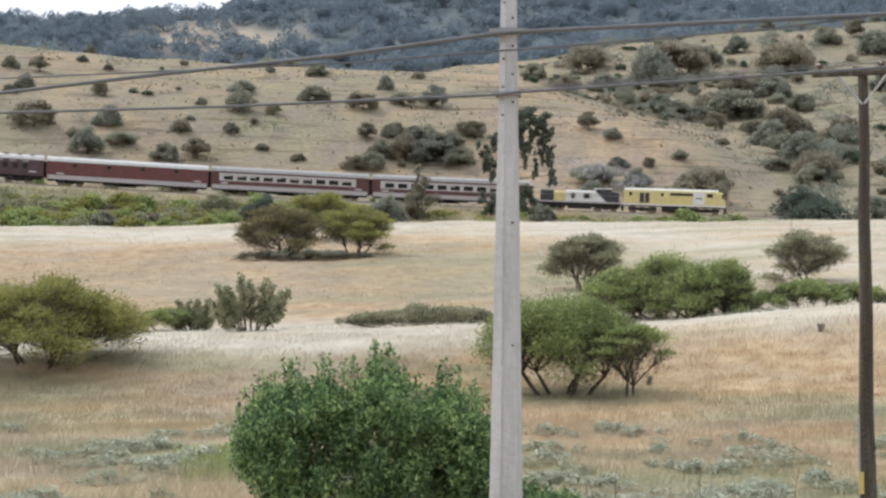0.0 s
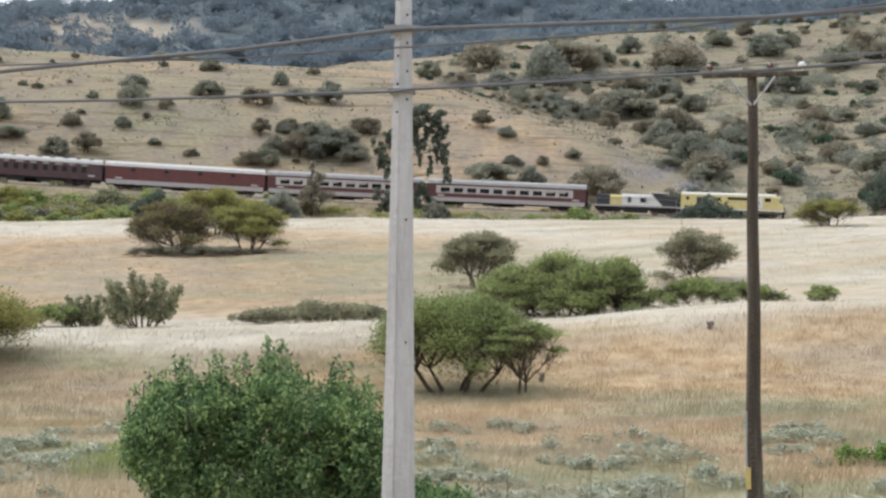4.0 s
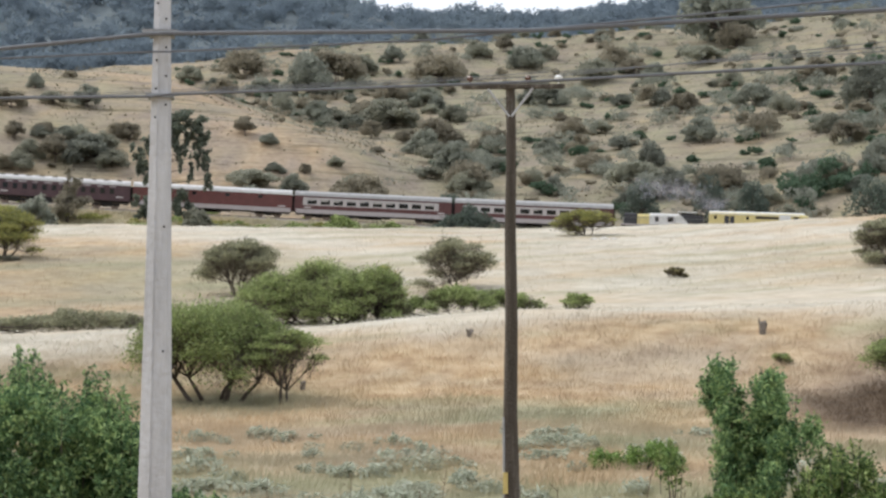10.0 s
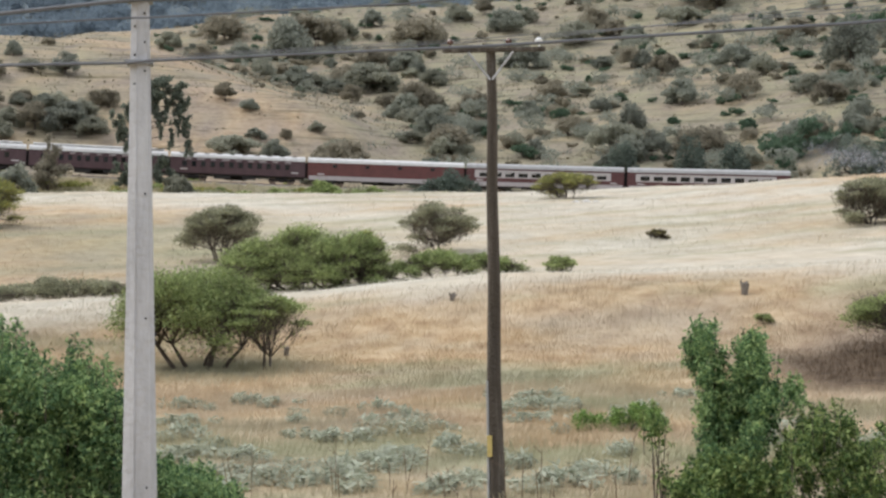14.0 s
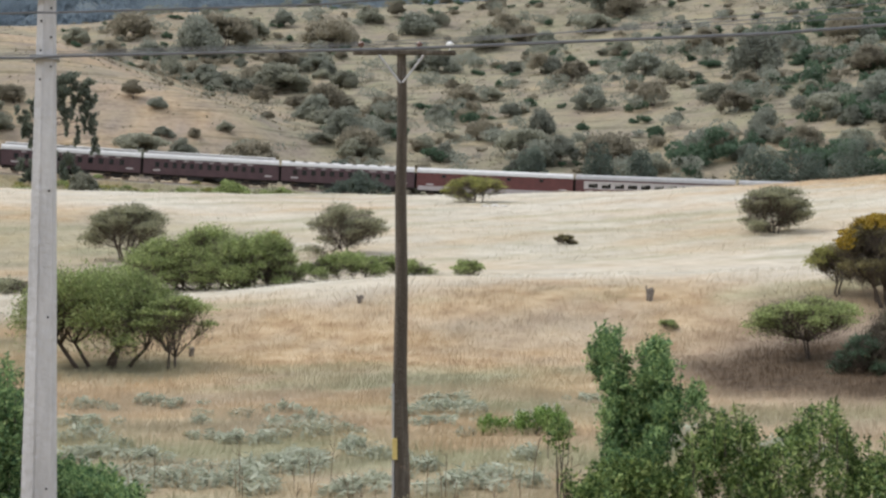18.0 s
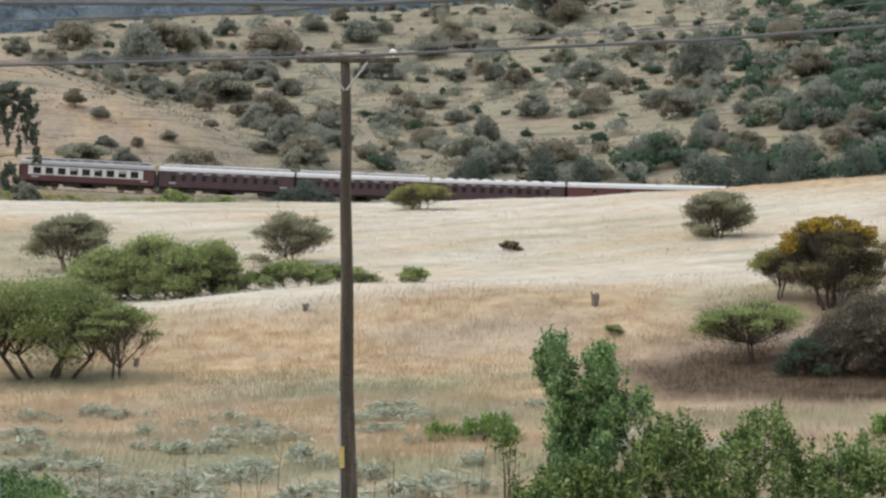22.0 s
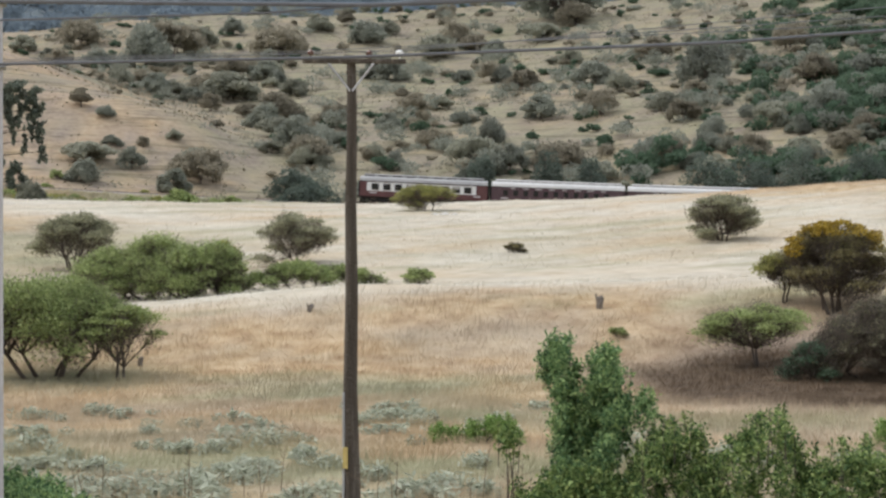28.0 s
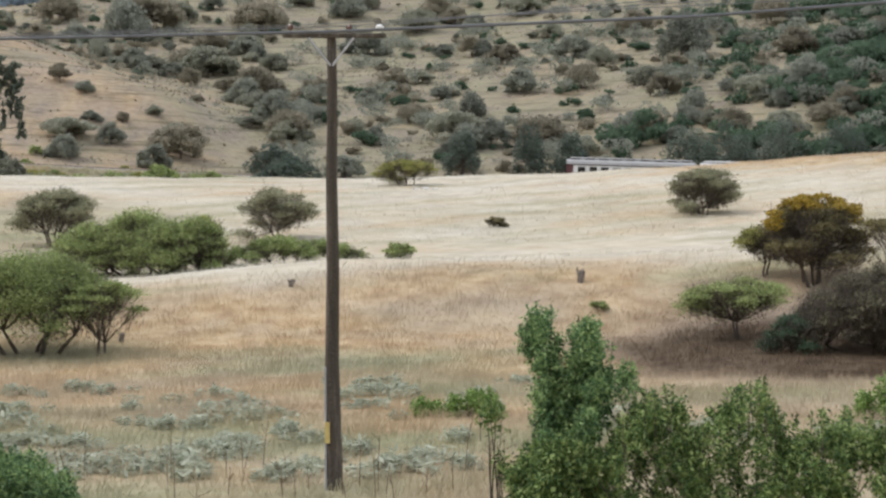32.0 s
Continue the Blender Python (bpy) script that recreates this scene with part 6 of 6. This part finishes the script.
def silver_plants():
    g = np.random.default_rng(21)
    made = 0
    while made < 190:
        az = g.uniform(-17, 36)
        r = g.uniform(30, 37) if g.random() < 0.6 else g.uniform(37, 50)
        p = spot(az, r)
        if fbm(np.array([p.x]), np.array([p.y]), 3, 4)[0] < g.uniform(-0.3, 0.6) or az > 26.5 and r > 37 or 21.5 < az < 36 and r < 36:
            continue
        ob = part("silver_plant", SILVER[made % 6], None, None)
        ob.matrix_basis = Matrix.Translation(p) @ pose(0, 0, 0, 0, 0, 77 * made) @ Matrix.Diagonal((*[g.uniform(1.1, 2.7)] * 2, g.uniform(0.5, 1.05), 1))
        tagged(ob, "low silver-grey leafy plant in dry grass", "plant", "silver plants of the meadow")
        made += 1


silver_plants()


WEED = material("dry weed stalks", plain((0.17, 0.12, 0.08), 0.3, 8))


def dry_weeds():
    """Dead stalks with seed heads that stand out of the grass below the bank."""
    g = np.random.default_rng(33)
    for k in range(46):
        az = (g.uniform(9, 23) if k % 3 else g.uniform(-16, 34))
        p = spot(az, g.uniform(25, 31))
        ob = thing("dry_weed", Matrix.Translation(p), "thin dead brown weed stalk in the grass", "weed", "dry weeds of the meadow")
        h = g.uniform(0.5, 1.25)
        bm = bmesh.new()
        tip = (0.12 * h * g.normal(), 0.1 * h * g.normal(), h)
        tube(bm, [(0, 0, 0), (tip[0] * 0.4, tip[1] * 0.4, h * 0.55), tip], [0.009, 0.007, 0.004], 5)
        part("stalk", bm, WEED, ob)
        for _ in range(3):
            f = g.uniform(0.55, 0.95)
            bm = bmesh.new()
            a = Vector((tip[0] * f, tip[1] * f, h * f))
            tube(bm, [a, a + Vector((0.12 * g.normal(), 0.12 * g.normal(), 0.14))], [0.005, 0.004], 4)
            part("side_stalk", bm, WEED, ob)


dry_weeds()


STUMP_WOOD = material("weathered grey stump wood", mottled([(0.3, (0.10, 0.082, 0.068)), (0.7, (0.30, 0.26, 0.22))], 7, stretch=(1, 1, 0.4)), bump=0.5, scale=18)


def stump(az, el, w, h, r, seed):
    g = np.random.default_rng(seed)
    p = slope_spot(az, el, *r)
    ob = thing("tree_stump", Matrix.Translation(p), "short grey weathered stump in tan grass", "stump")
    bm = bmesh.new()
    tube(bm, [(0, 0, -0.2), (0.02, 0, 0.35 * h), (0.05, 0.02, 0.72 * h), (0.02, 0, 0.78 * h)], [w * 0.42, w * 0.46, w * 0.5, w * 0.3], 9)
    for v in bm.verts:
        v.co += 0.06 * w * Vector(g.normal(size=3))
    part("bole", bm, STUMP_WOOD, ob)
    for s in (-1, 1):
        bm = bmesh.new()
        tube(bm, [(s * 0.3 * w, 0, 0.6 * h), (s * 0.42 * w, 0.02, 0.85 * h), (s * 0.40 * w, 0, (1.0 if s < 0 else 0.86) * h)], [0.16 * w, 0.12 * w, 0.05 * w], 6)
        part("snag", bm, STUMP_WOOD, ob)


PALE_STONE = material("pale lichened stone", mottled([(0.3, (0.50, 0.47, 0.43)), (0.7, (0.68, 0.65, 0.60))], 3), bump=0.5, scale=6)


def boulder(az, el, w, seed):
    bm = bmesh.new()
    bmesh.ops.create_icosphere(bm, subdivisions=2, radius=0.5 * w)
    for v in bm.verts:
        v.co *= 1 + 0.35 * noise.noise(v.co * 2.2 / w + Vector((seed * 3.1, 0, 0)))
        v.co.z *= 0.55
    ob = part("boulder", bm, PALE_STONE, None)
    ob.matrix_basis = Matrix.Translation(slope_spot(az, el, 120, 180))
    tagged(ob, "pale weathered stone under a low thorn tree", "boulder", "stones in the field")


for k, (az, w) in enumerate(((18.05, 0.9), (18.4, 1.1), (18.75, 0.8))):
    boulder(az, 3.5, w, k)
stump(24.0, 0.03, 0.34, 0.72, (55, 79), 1)
stump(13.5, -0.08, 0.30, 0.42, (55, 79), 2)
stump(7.45, -2.0, 0.20, 0.50, (50, 79), 3)


# exhaust haze over the locomotives, in soft pieces
def smoke_material():
    mat = bpy.data.materials.new("thin grey exhaust smoke")
    mat.use_nodes = True
    n, l = mat.node_tree.nodes, mat.node_tree.links
    n["Principled BSDF"].inputs["Base Color"].default_value = (0.50, 0.49, 0.53, 1)
    n["Principled BSDF"].inputs["Roughness"].default_value = 1.0
    n["Principled BSDF"].inputs["Specular IOR Level"].default_value = 0.0
    t, m = n.new("ShaderNodeBsdfTransparent"), n.new("ShaderNodeMixShader")
    m.inputs[0].default_value = 0.09
    l.new(t.outputs[0], m.inputs[1])
    l.new(n["Principled BSDF"].outputs[0], m.inputs[2])
    l.new(m.outputs[0], n["Material Output"].inputs["Surface"])
    return mat


SMOKE = smoke_material()
PUFFS = []


def exhaust():
    g = np.random.default_rng(44)
    ob = thing("exhaust_smoke", Matrix.Identity(4), "thin blue-grey diesel smoke drifting over the train", "smoke")
    for k in range(12):
        f = k / 11
        n = 110
        c = g.normal(size=(n, 3)) * np.array([0.8 + 0.7 * f, 0.5 + 0.3 * f, 0.35 + 0.45 * f])
        u, v = g.normal(size=(n, 3)), g.normal(size=(n, 3))
        u[:, 1] *= 0.3
        v[:, 1] *= 0.3
        s = (0.16 + 0.20 * g.random((n, 1)))
        u, v = u / np.linalg.norm(u, axis=1)[:, None] * s, v / np.linalg.norm(v, axis=1)[:, None] * s
        p = part("puff", mesh_of("puff", np.stack([c - u, c - v, c + u, c + v], 1).reshape(-1, 3), 4), SMOKE, ob)
        p.visible_shadow = False
        PUFFS.append((p, Vector((-11.0 * f + 0.5 * g.normal(), 0.6 * g.normal(), 0.2 + 2.3 * f ** 0.7 + 0.3 * g.normal())), g.uniform(0, 6.3)))
    return ob


EXHAUST = exhaust()


def rolled(angle, place):
    return Matrix.Translation(place) @ Matrix.Rotation(angle, 4, "Y")


def motions():
    walk(EXHAUST, [(float(t), on_track(t, 80.0) @ pose(0, 0, 4.0)) for t in range(33)])
    for p, place, phase in PUFFS:
        walk(p, [(float(t), Matrix.Translation(place + Vector((0.7 * math.sin(0.9 * t + phase), 0, 0.25 * math.sin(1.3 * t + 2 * phase))))) for t in range(33)])
    for w, radius in TRUCKS:
        place = w.location.copy()
        walk(w, [(k / 15, rolled(math.radians(joint_az(k / 15) - joint_az(0)) * TRACK_R / radius, place)) for k in range(481)])
    for ob, ahead in TRAIN:
        walk(ob, [(float(t), on_track(t, ahead)) for t in range(33)])


motions()
